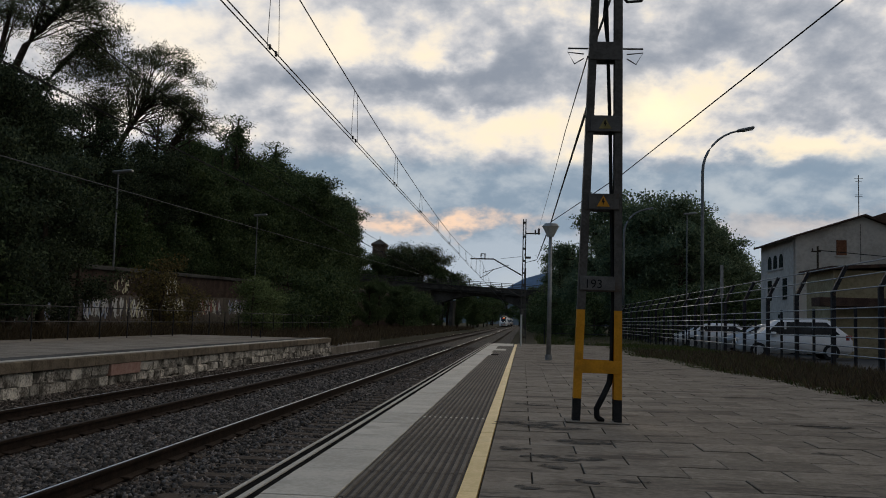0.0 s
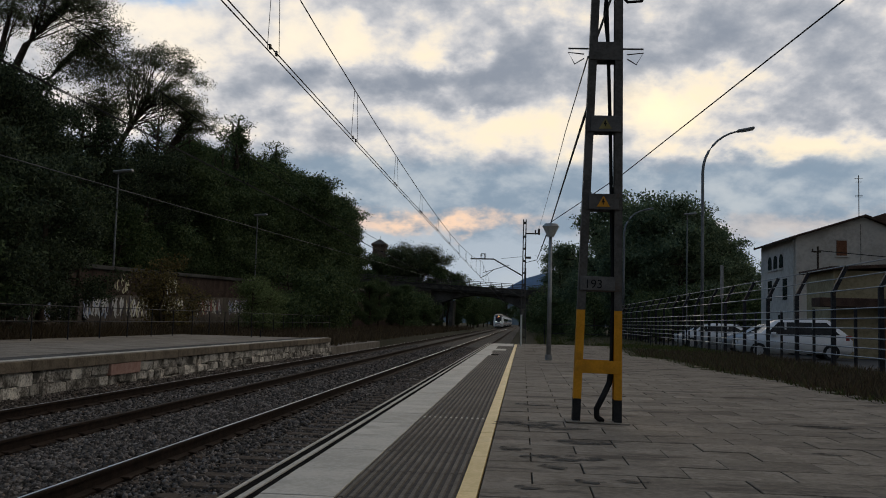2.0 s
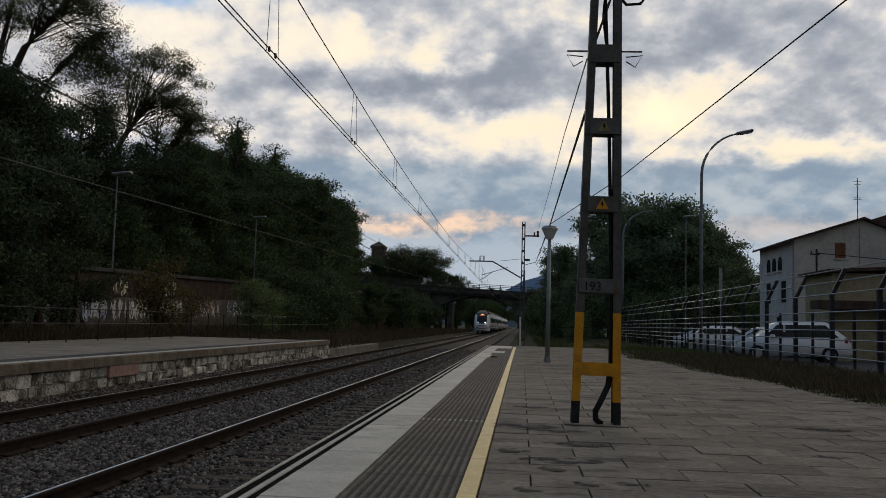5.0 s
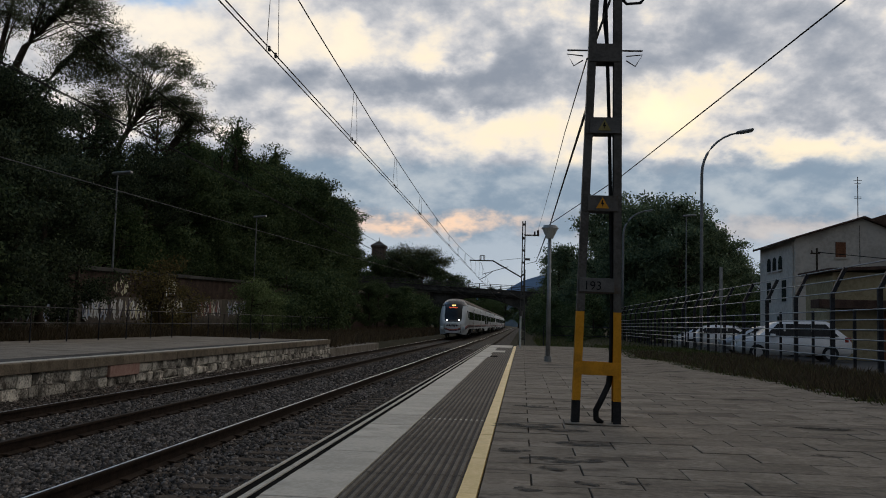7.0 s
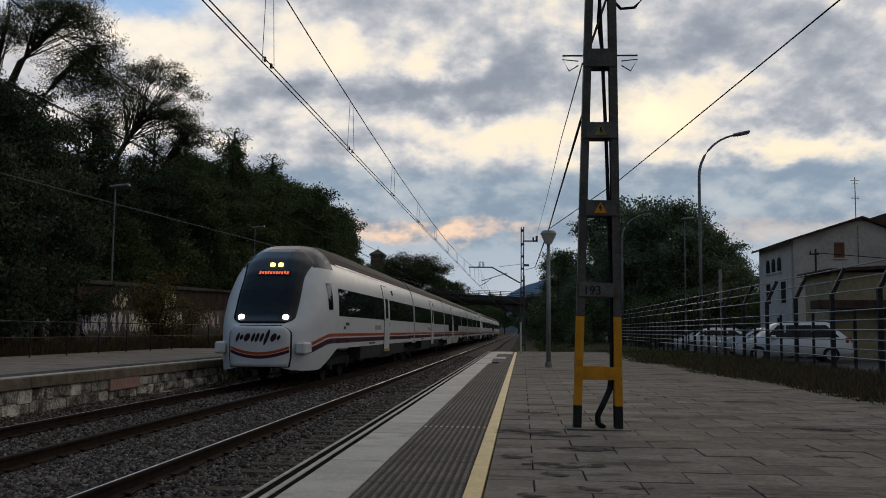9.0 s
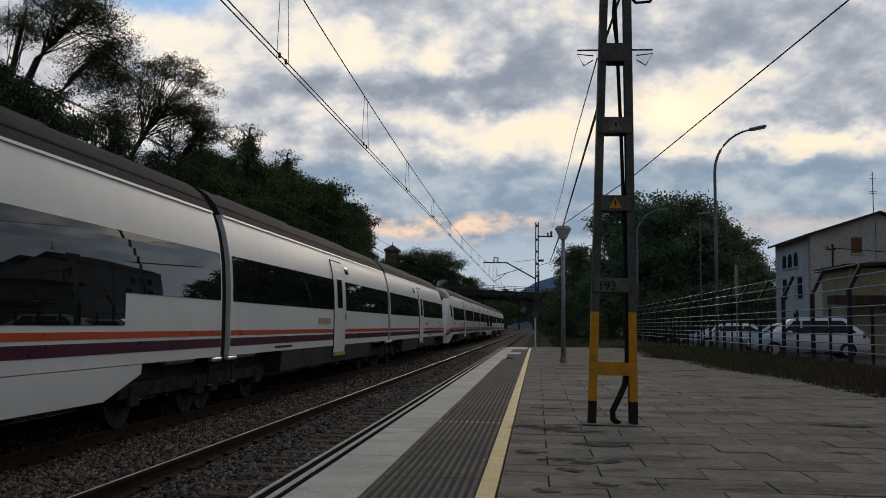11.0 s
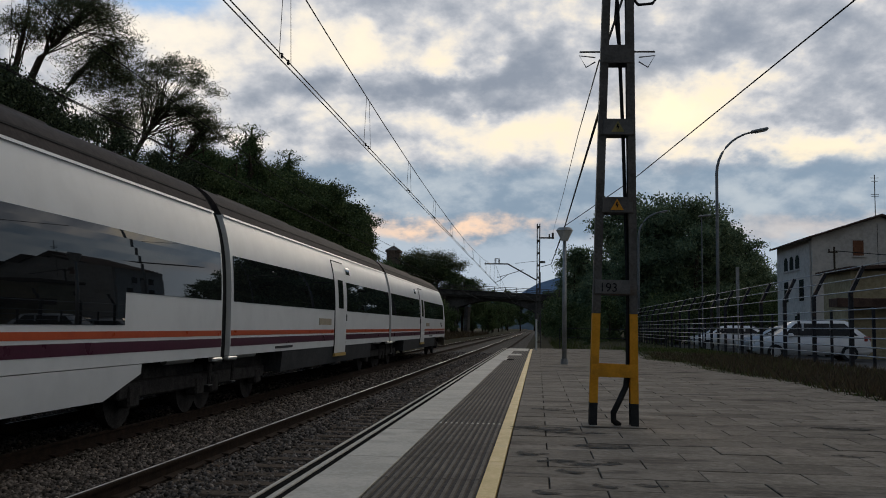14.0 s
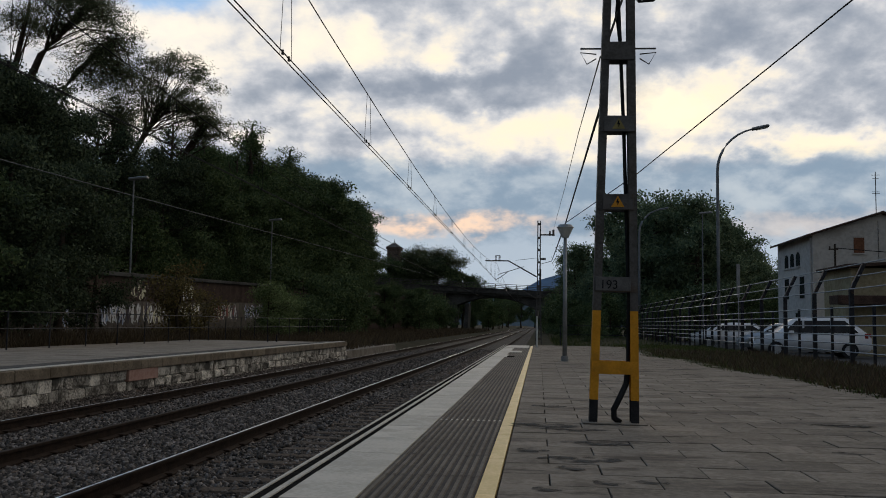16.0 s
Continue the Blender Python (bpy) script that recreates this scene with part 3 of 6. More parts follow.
tagged(bed, "grey crushed-stone track bed", "ballast", kind="structure")

street = sheet_mesh("street", [8.4, 12, 16, 22, 40], [-10 + 10 * i for i in range(0, 12)], lambda x, y: -0.37, M["asphalt"])
tagged(street, "dark asphalt street behind the railings", "street", kind="structure")


# near platform: body, edge beam, slabs laid later
bm = bmesh.new()
box(bm, -1.36, 5.6, -8, 37.0, -0.92, -0.03)
platform = part("platform", bm, M["joint"], None, "grey paved railway platform with a pale edge")
tagged(platform, "", "platform", kind="structure")
bm = bmesh.new()
prism(bm, [(-1.38, -0.25), (-1.38, -0.006), (-1.374, 0.0), (-1.354, 0.0), (-1.350, -0.02), (-1.298, -0.02), (-1.295, 0.0), (-1.264, 0.0), (-1.260, -0.02),
           (-1.222, -0.02), (-1.222, -0.25)], -8, 37.0)
part("edge_beam", bm, M["edge"], platform, "pale concrete edge beam with two grooves")
# added near-black strips, almost flush, give the two grooves their shade
part("groove_strip", boxed(-1.3495, -1.2985, -8, 37.0, -0.0235, -0.004), M["groove"], platform, "near-black strip drawing a groove's shade")
part("groove_strip", boxed(-1.2595, -1.2225, -8, 37.0, -0.0235, -0.004), M["groove"], platform, "near-black strip drawing a groove's shade")

# far platform with a coping and a rough stone face
bm = bmesh.new()
box(bm, -15.6, -8.86, -12, 40.4, -0.92, -0.088)
far_platform = part("platform_far", bm, M["concrete"], None, "worn concrete platform across the tracks, with a rough stone face")
tagged(far_platform, "", "platform", kind="structure")
part("face_mortar", boxed(-8.855, -8.685, -12, 40.4, -0.95, -0.20), M["mortar"], far_platform)
part("white_line", boxed(-8.90, -8.66, 2, 40.2, -0.0535, -0.046), M["edge"], far_platform, "faded pale edge line")
part("dark_strip", boxed(-9.55, -8.93, -12, 40.4, -0.087, -0.057), M["bridge_grey"], far_platform, "dark worn strip behind the edge")
part("low_ramp", prism(bmesh.new(), [(-9.9, -0.92), (-8.7, -0.92), (-8.7, -0.50), (-9.9, -0.47)], 40.42, 55), M["concrete"], far_platform, "low overgrown concrete ramp")


def far_platform_stones():
    rnd = random.Random(4)
    y = 2.0
    sizes = {}
    while y < 40.2:                                        # coping blocks
        length = rnd.choice((0.9, 1.1, 1.3))
        if length not in sizes:
            sizes[length] = finish("coping_block", boxed(-0.17, 0.17, 0.006, length - 0.006, -0.185, 0.012, bevel=0.012), M["coping"])
        ob = new("coping_block", sizes[length])
        ob.parent, ob.location = far_platform, (-8.74, y, -0.068 + rnd.uniform(-0.006, 0.004))
        y += length
    rough = {}
    for row, (z0, h) in enumerate(((-0.93, 0.24), (-0.69, 0.20), (-0.485, 0.225))):
        y = 4.0 + 0.3 * row
        while y < 40:
            if row == 2 and 17.85 < y < 19.86:
                y = 19.87
            length = rnd.choice((0.3, 0.45, 0.62, 0.85))
            key = (length, h, rnd.randrange(3))
            if key not in rough:
                bm = boxed(-0.07, 0.07, 0.005, length - 0.005, 0.005, h - 0.005, bevel=0.022)
                for v in bm.verts:
                    v.co += Vector((rnd.uniform(-0.02, 0.015), rnd.uniform(-0.018, 0.018), rnd.uniform(-0.022, 0.022)))
                rough[key] = finish("stone", bm, M["stone"])
            ob = new("stone", rough[key])
            ob.parent, ob.location = far_platform, (-8.70 + rnd.uniform(-0.03, 0.012) + (0.05 if row < 2 and y > 20 else 0.0), y, z0 + rnd.uniform(-0.02, 0.02))
            y += length
    part("brick_panel", boxed(-8.72, -8.585, 18.45, 19.92, -0.50, -0.215, bevel=0.012), M["brick_panel"], far_platform, "pinkish repaired brick patch")


# rails, sleepers
def rail_mesh(y0, y1, top):
    prof = [(-0.07, -0.195), (0.07, -0.195), (0.07, -0.158), (0.012, -0.135), (0.010, -0.045), (0.036, -0.035), (0.036, -0.006), (0.028, 0.0),
            (-0.028, 0.0), (-0.036, -0.006), (-0.036, -0.035), (-0.010, -0.045), (-0.012, -0.135), (-0.07, -0.158)]
    me = finish("rail", prism(bmesh.new(), prof, y0, y1), M["rail_side"])
    me.materials.append(M[top])
    for p in me.polygons:
        if p.center.z > -0.001 and top != "rail_top":
            p.material_index = 1
    return me


for ti, tx in enumerate(TRACKS):
    track = thing("railway_track", pose(tx, 0, RAIL_Z), ("polished" if ti == 0 else "dull rusty") + " steel rails on concrete sleepers in ballast", "track", "railway tracks", "structure")
    for s in (-1, 1):
        ob = new("rail", rail_mesh(-12, 600, "rail_top" if ti == 0 and s < 0 else "rail_dull"))
        ob.parent, ob.location = track, (s * GAUGE / 2, 0, 0)
        if s < 0:
            part("running_band", boxed(-0.006, 0.018 if ti == 0 else 0.006, -12, 600, 0.0005, 0.003), M["rail_top"], ob, "polished running band")
    me = finish("sleeper", boxed(-1.3, 1.3, -0.13, 0.13, -0.36, -0.180, bevel=0.02), M["sleeper"])
    clip = finish("rail_clip", boxed(-0.12, 0.12, -0.05, 0.05, -0.165, -0.135, bevel=0.01), M["rail_side"])
    for i in range(-20, 100):
        ob = new("sleeper", me)
        ob.parent, ob.location = track, (0, 0.5 + 0.6 * i, 0)
        if i < 40:
            for s in (-1, 1):
                c = new("rail_clip", clip)
                c.parent, c.location = ob, (s * GAUGE / 2, 0, 0)

# ---- retaining wall across the tracks ----
wall = part("wall_retaining", boxed(-21.2, -20.3, -20, 150, -5.0, 3.05), M["wall_stone"], None, "stone retaining wall darkened for tree shade, with a pale rendered lower band")
tagged(wall, "", "wall", kind="structure")
wall.matrix_world = Matrix.Translation((0, 40, -0.22)) @ Matrix.Rotation(radians(1.15), 4, "X") @ Matrix.Translation((0, -40, 0))     # it climbs with the road above
part("rendered_band", boxed(-20.32, -20.225, -20, 72, -3.0, 1.85), M["wall_pale"], wall, "pale stained render with graffiti")
part("wall_coping", boxed(-21.25, -20.15, -20, 150, 3.05, 3.25, bevel=0.02), M["bridge_grey"], wall, "dark coping")


def graffiti():
    """Tall hand-sprayed strokes in four groups on the rendered band."""
    rnd = random.Random(12)
    groups = ((34, 40.5, 20, ("graffiti_dark", "graffiti_blue")), (40.2, 44.3, 62, ("graffiti_white", "graffiti_blue", "graffiti_white", "graffiti_dark")),
              (44.8, 52.8, 100, ("graffiti_sand", "graffiti_sand", "graffiti_white", "graffiti_dark")), (54.8, 59.6, 64, ("graffiti_sand", "graffiti_red", "graffiti_dark", "graffiti_white")),
              (61.0, 65.0, 40, ("graffiti_white", "graffiti_dark", "graffiti_blue")), (43.6, 45.4, 20, ("graffiti_sand", "graffiti_ground")), (50.2, 51.6, 16, ("graffiti_sand", "graffiti_white")))
    k = 0
    for y0, y1, n, paints in groups:
        if y1 - y0 > 2.0:
            part("painted_field", boxed(-20.222, -20.216, y0 - 0.1, y1 + 0.1, 0.55, 1.80), M["graffiti_ground"], wall, "dull sprayed background")
        upper = y1 - y0 < 2.0
        for i in range(n):
            y, w, h = rnd.uniform(y0, y1), rnd.uniform(0.05, 0.15), rnd.uniform(0.35, 0.95) * (0.7 if upper else 1.0)
            z, lean, bow = rnd.uniform(0.65, 1.78 - h), rnd.uniform(-0.35, 0.35), rnd.uniform(-0.25, 0.25)
            z += 1.22 if upper else 0.0
            x = (-20.292 if upper else -20.212) + 0.0005 * (k % 16)
            k += 1
            bm = bmesh.new()
            rows = [(y + lean * t + bow * math.sin(math.pi * t), z + h * t, w * (0.5 + 0.8 * math.sin(math.pi * (0.15 + 0.7 * t)))) for t in (0, 0.25, 0.5, 0.75, 1)]
            vs = [(bm.verts.new((x, a - c / 2, b)), bm.verts.new((x, a + c / 2, b))) for a, b, c in rows]
            for p, q in zip(vs, vs[1:]):
                bm.faces.new((p[0], p[1], q[1], q[0]))
            part("graffiti_stroke", bm, M[rnd.choice(paints)], wall)


graffiti()
far_platform_stones()

# ---- bridge over the line ----
BY = 168.0
bridge = thing("road_bridge", Matrix.Translation((-8, BY, 0)) @ Matrix.Rotation(radians(2.4), 4, "Y") @ Matrix.Translation((8, 0, 0)), "dark concrete road bridge with arched girder and railings over the tracks", "bridge")
part("deck", boxed(-36, 18, -3.2, 3.2, 6.0, 6.75, bevel=0.03), M["bridge_grey"], bridge)
part("fascia", boxed(-36, 18, -3.45, -3.2, 6.35, 7.15, bevel=0.02), M["bridge_grey"], bridge)
part("kerb", boxed(-36, 18, -3.6, -3.2, 7.15, 7.3, bevel=0.02), M["bridge_grey"], bridge)
bm = bmesh.new()
outline = [(-17.2 + 18.4 * i / 24, 6.0) for i in range(25)] + [(-17.2 + 18.4 * (24 - i) / 24, 5.7 - 3.0 * ((2 * (24 - i) / 24 - 1) ** 2)) for i in range(25)]
prism(bm, outline, -2.6, 2.6)
part("arched_girder", bm, M["bridge_grey"], bridge)
for x in (-19.0, 3.0):
    part("abutment", boxed(x - 1.8, x + 1.8, -3.6, 3.6, -1.4, 6.0, bevel=0.05), M["brick_dark"], bridge, "dark brick abutment")
for x in (-15.4, -13.2):
    part("pier", boxed(x - 0.35, x + 0.35, -2.8, 2.8, -1.4, 4.4, bevel=0.03), M["bridge_grey"], bridge)
for z in (7.55, 7.85, 8.15):
    part("rail_bar", tubed([(-36, -3.3, z), (18, -3.3, z)], 0.05, 6), M["steel"], bridge)
me = finish("railing_post", boxed(-0.07, 0.07, -0.07, 0.07, 7.25, 8.2), M["steel"])
for i in range(28):
    ob = new("railing_post", me)
    ob.parent, ob.location = bridge, (-35.5 + 1.95 * i, -3.3, 0)
part("embankment_wall", boxed(-37, -20.0, -3.2, 9, -0.8, 6.0), M["brick_dark"], bridge, "old dark brick wing wall")
bm = bmesh.new()
prism(bm, [(-29.2, -0.6), (-24.0, -0.6), (-25.0, 5.2), (-26.0, 6.6), (-28.6, 6.6)], -4.6, -3.2)
part("buttress", bm, M["brick_tower"], bridge, "tapering old brick buttress")

tower = thing("brick_tower", pose(-29.35, 182, -0.15) @ Matrix.Scale(1.174, 4), "small square weathered brick tower with a pyramid roof", "tower")
part("shaft", boxed(-1.1, 1.1, -1.1, 1.1, 0, 13.5, bevel=0.03), M["brick_tower"], tower)
part("cornice", boxed(-1.3, 1.3, -1.3, 1.3, 13.5, 13.85, bevel=0.03), M["brick_tower"], tower)
bm = bmesh.new()
bmesh.ops.create_cone(bm, segments=4, radius1=1.9, radius2=0.05, depth=0.9, cap_ends=True, matrix=Matrix.Translation((0, 0, 14.3)) @ Matrix.Rotation(radians(45), 4, "Z"))
part("roof", bm, M["steel"], tower)
part("finial", tubed([(0, 0, 14.7), (0, 0, 15.3)], 0.06, 6, 0.03), M["steel"], tower)
for z in (4.0, 8.0):
    part("band", boxed(-1.15, 1.15, -1.15, 1.15, z, z + 0.25), M["concrete"], tower)
part("window", boxed(-0.28, 0.28, -1.12, -1.05, 10.4, 11.4), M["window_dark"], tower)

# ---- far hills, the haze of distance put into their colours ----
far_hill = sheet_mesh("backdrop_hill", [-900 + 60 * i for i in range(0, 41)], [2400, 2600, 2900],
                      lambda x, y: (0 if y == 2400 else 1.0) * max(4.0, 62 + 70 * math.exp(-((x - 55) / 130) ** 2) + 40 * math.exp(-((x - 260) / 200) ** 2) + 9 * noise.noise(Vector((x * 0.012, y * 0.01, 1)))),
                      M["hill_far_haze"])
tagged(far_hill, "distant wooded hills coloured blue for haze", "hills", kind="structure")
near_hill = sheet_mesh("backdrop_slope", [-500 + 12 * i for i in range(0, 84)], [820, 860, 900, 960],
                       lambda x, y: -1.0 if y == 820 else (y - 820) / 140 * (26 + 0.05 * x + 5 * noise.noise(Vector((x * 0.02, y * 0.02, 4))) + 2.5 * noise.noise(Vector((x * 0.11, y * 0.11, 2)))), M["hill_near_haze"])
tagged(near_hill, "wooded slope beyond the bridge with haze in its colour", "hillside", kind="structure")


# ---- catenary masts, wires ----
def catenary_mast(m, label, height=8.2, signs=True, yellow=True):
    """Two channel legs that lean together, joined by batten plates; x is across the track."""
    mast = thing("catenary_mast", m, label, "mast", "catenary masts")
    half = lambda z: max(0.21 - 0.02 * z, 0.115)
    segs = [(0.0, 0.2, "mast_black"), (0.2, 0.96, "mast_yellow"), (0.96, height, "steel")] if yellow else [(0.0, height, "steel")]
    for s in (-1, 1):
        for z0, z1, mt in segs:
            bm = bmesh.new()
            channel = ((-0.034, -0.072), (0.034, -0.072), (0.034, 0.072), (-0.034, 0.072), (-0.034, 0.062), (0.02, 0.062), (0.02, -0.062), (-0.034, -0.062))
            zs = [z0] + ([4.7] if z0 < 4.7 < z1 else []) + [z1]
            rings = [[bm.verts.new((s * (half(z) - 0.034 + x), y, z)) for x, y in channel] for z in zs]
            for a, b in zip(rings, rings[1:]):
                for i in range(8):
                    bm.faces.new((a[i], a[(i + 1) % 8], b[(i + 1) % 8], b[i]))
            bm.faces.new(rings[0])
            bm.faces.new(rings[-1])
            part("leg", bm, M[mt], mast, {"mast_black": "black-painted foot", "mast_yellow": "yellow-painted lower leg", "steel": "grey steel channel leg"}[mt])
    battens = [(0.42, 0.53, "mast_yellow")] if yellow else [(0.42, 0.53, "steel")]
    battens += [(1.12, 1.24, "steel"), (1.83, 1.97, "steel"), (2.52, 2.66, "steel"), (3.16, 3.32, "steel"), (3.85, 3.98, "steel"), (4.6, 4.73, "steel"),
                (5.4, 5.53, "steel"), (6.2, 6.33, "steel"), (7.0, 7.13, "steel"), (7.9, 8.05, "steel")]
    for z0, z1, mt in battens:
        if z1 > height:
            continue
        w = half(z0) - 0.005
        for y in (-0.08, 0.074):
            part("batten_plate", boxed(-w, w, y, y + 0.007, z0, z1), M[mt], mast)
    for i in range(3 if height < 6 else 6):                # lacing bars above
        z = 3.34 + 0.7 * i
        if z + 0.6 < height:
            part("lacing_bar", tubed([(-half(z) + 0.05, 0.0, z), (half(z) - 0.06, 0.0, z + 0.55)], 0.012, 6), M["steel"], mast)
    part("base_plate", boxed(-0.27, 0.27, -0.16, 0.16, 0.0, 0.012, bevel=0.004), M["concrete"], mast, "pale concrete footing")
    if signs:
        plate = part("number_plate", boxed(-0.175, 0.125, -0.094, -0.086, 1.13, 1.25, bevel=0.003), M["plate"], mast, "grey plate with a mast number")
        txt = bpy.data.curves.new("plate_digits", "FONT")
        txt.body, txt.size, txt.extrude = "193", 0.105, 0.0015
        txt.align_x, txt.align_y = "CENTER", "CENTER"
        t = new("plate_digits", txt)
        dg = bpy.context.evaluated_depsgraph_get()
        me = bpy.data.meshes.new_from_object(t.evaluated_get(dg))
        me.materials.clear()
        me.materials.append(M["ink"])
        bpy.data.objects.remove(t)
        ob = new("plate_digits", me)
        ob.parent, ob.matrix_local = plate, pose(-0.06, -0.097, 1.18, 90, 0, 0)
        for z, mt, frame_mt in ((1.90, "sign_yellow", "steel"), (2.585, "sign_faded", "plate")):
            board = part("warning_board", boxed(-0.12, 0.14, -0.094, -0.086, z - 0.068, z + 0.068, bevel=0.003), M[frame_mt], mast, "small warning board with a triangle")
            bm = bmesh.new()
            prism(bm, [(-0.05, z - 0.045), (0.062, z - 0.045), (0.006, z + 0.052)], -0.099, -0.0945)
            part("warning_triangle", bm, M[mt], board, "yellow warning triangle")
            bm = bmesh.new()
            prism(bm, [(0.0, z + 0.026), (0.012, z + 0.026), (0.008, z + 0.004), (0.02, z + 0.004), (0.002, z - 0.036), (0.004, z - 0.008), (-0.008, z - 0.008)], -0.1015, -0.0992)
            part("lightning_bolt", bm, M["ink"], board)
        for s in (-1, 1):                                  # climbing guard brackets
            part("guard_bracket", tubed([(s * 0.15, 0, 3.28), (s * 0.33, 0, 3.28)], 0.008, 6), M["steel"], mast)
            part("guard_bracket", tubed([(s * 0.19, 0, 3.23), (s * 0.33, 0, 3.245), (s * 0.27, 0, 3.14), (s * 0.19, 0, 3.19)], 0.006, 6), M["steel"], mast)
        pts = [(0.11, -0.01, 0.42), (0.10, -0.03, 0.34), (0.045, -0.05, 0.22), (-0.005, -0.06, 0.12), (0.0, -0.05, 0.05), (0.05, -0.03, 0.012)]
        part("conduit", tubed(pts, 0.026, 10), M["cable"], mast, "black corrugated cable conduit", smooth=True)
        part("cable_run", tubed([(0.115, 0.0, 0.42), (0.115, 0.0, 1.1), (0.06, 0.0, 2.5), (0.02, 0.0, 3.3), (-0.05, 0.0, 4.6)], 0.016, 8), M["cable"], mast)
        part("cable_run", tubed([(0.075, 0.02, 1.97), (0.03, 0.02, 3.2), (-0.02, 0.02, 3.6), (0.05, 0.02, 4.8)], 0.010, 6), M["cable"], mast)
        part("cable_loop", tubed([(0.10, 0, 3.80), (0.18, -0.02, 3.70), (0.30, -0.02, 3.71), (0.42, 0.0, 3.85), (0.46, 0.0, 4.3)], 0.014, 8), M["cable"], mast)
    return mast


mast_near = catenary_mast(pose(0.645, 7.96, 0, 0, 0.7, 0), "grey steel lattice mast with yellow and black feet on the platform", 8.2)
mast_far = catenary_mast(pose(0.0, 67, -0.75) @ Matrix.Diagonal((1.15, 1.15, 1.13, 1)), "grey steel catenary mast with a cantilever arm beyond the platform", 8.2, signs=False, yellow=False)
for i, y in enumerate((126, 185)):
    catenary_mast(pose(0.2, y, -0.75) @ Matrix.Diagonal((1.15, 1.15, 1.13, 1)), "grey steel catenary mast with a cantilever arm beside the tracks", 8.2, signs=False, yellow=False)


def cantilever(y, x_mast, x_wire):
    arm = thing("cantilever_arm", pose(x_mast, y, 0), "dark steel cantilever arm with insulators carrying the contact wire", "cantilever", "cantilever arms")
    d = x_wire - x_mast
    part("stay_tube", tubed([(-0.15, 0, 4.35), (d * 0.72, 0, 5.52), (d - 0.85, 0, 5.52)], 0.05, 8), M["steel"], arm)
    part("top_tie", tubed([(-0.15, 0, 5.75), (d * 0.55, 0, 5.56)], 0.015, 6), M["steel"], arm)
    part("steady_arm", tubed([(d + 0.9, 0, 4.75), (d + 0.3, 0, 4.3), (d - 0.1, 0, 4.1)], 0.025, 6), M["steel"], arm)
    part("registration_tube", tubed([(d * 0.35, 0, 5.1), (d + 0.1, 0, 4.5)], 0.025, 6), M["steel"], arm)
    for x in (d - 0.05, d + 0.22):
        bm = bmesh.new()
        for j in range(5):
            tube(bm, [(x, 0, 5.58 + 0.06 * j), (x, 0, 5.61 + 0.06 * j)], 0.075, 8)
        part("insulator", bm, M["insulator"], arm)
    part("bracket", tubed([(d - 0.1, 0, 5.9), (d + 0.27, 0, 5.9)], 0.03, 6), M["steel"], arm)


for y in (67, 126, 185):
    cantilever(y, 0.0, -3.12)
cantilever(7.96, 0.6, -3.12)
side_arm = thing("feeder_bracket", pose(0, 67, 0), "short steel bracket with an insulator on the far mast", "bracket")
part("arm", boxed(0.1, 1.15, -0.06, 0.06, 7.42, 7.52), M["steel"], side_arm)
part("insulator", tubed([(1.05, 0, 7.4), (1.05, 0, 7.85)], 0.08, 8), M["insulator"], side_arm)
part("insulator", tubed([(0.8, 0, 7.4), (0.8, 0, 7.75)], 0.06, 8), M["insulator"], side_arm)
part("clamp", boxed(0.1, 0.5, -0.1, 0.1, 5.6, 5.75), M["steel"], side_arm)


def wire(pts, r, label, mat_name="copper", group="overhead wires"):
    ob = part("overhead_wire", tubed(pts, r, 5), M[mat_name], None, label)
    return tagged(ob, "", "wire", group)


def catenary_line(x, sup, name, sag=0.85, droppers=True, twin=0.035, far=300, wire_mat="copper"):
    """Two contact wires and a sagging messenger wire, hung on it by droppers; sup: the y of the supports."""
    contact = thing("contact_line", pose(x, 0, 0), name, "wire", "overhead wires")
    for s in (-1, 1):
        part("contact_wire", tubed([(s * twin, -50, 4.06), (s * twin, far, 4.06)], 0.008, 5), M[wire_mat], contact)
    pts = []
    for a, b in zip(sup, sup[1:]):
        for i in range(12):
            y = a + (b - a) * i / 12
            pts.append((0, y, 5.36 - sag * (1 - ((y - (a + b) / 2) / ((b - a) / 2)) ** 2)))
    part("messenger_wire", tubed(pts, 0.009, 5), M[wire_mat], contact)
    if droppers:
        for a, b in zip(sup, sup[1:]):
            if a > 130:
                continue
            for i in range(11):
                y = a + 2.55 + (b - a - 5.1) * i / 10
                z = 5.36 - sag * (1 - ((y - (a + b) / 2) / ((b - a) / 2)) ** 2)
                part("dropper", tubed([(0, y, z), (-twin, y, 4.06)], 0.004, 4), M[wire_mat], contact)
                part("dropper", tubed([(0, y + 0.28, z), (twin, y + 0.28, 4.06)], 0.004, 4), M[wire_mat], contact)
                for q in (y, y + 0.28):
                    part("dropper_clamp", boxed(-0.012, 0.012, q - 0.02, q + 0.02, 4.06, 4.12), M[wire_mat], contact)


catenary_line(-3.12, [-51, 7.96, 67, 126, 185, 244], "twin contact wire and messenger wire above the near track")
catenary_line(-6.83, [-51, 7.96, 67, 126, 185, 244], "twin contact wire and messenger wire above the far track", twin=0.02, wire_mat="dull_cable")
wire([(-15, -10, 5.0), (-15, 24, 5.22), (-15, 38, 5.5), (-15, 83, 6.5), (-15, 150, 8.0)], 0.018, "thin black cable strung along the far platform", "old_cable")
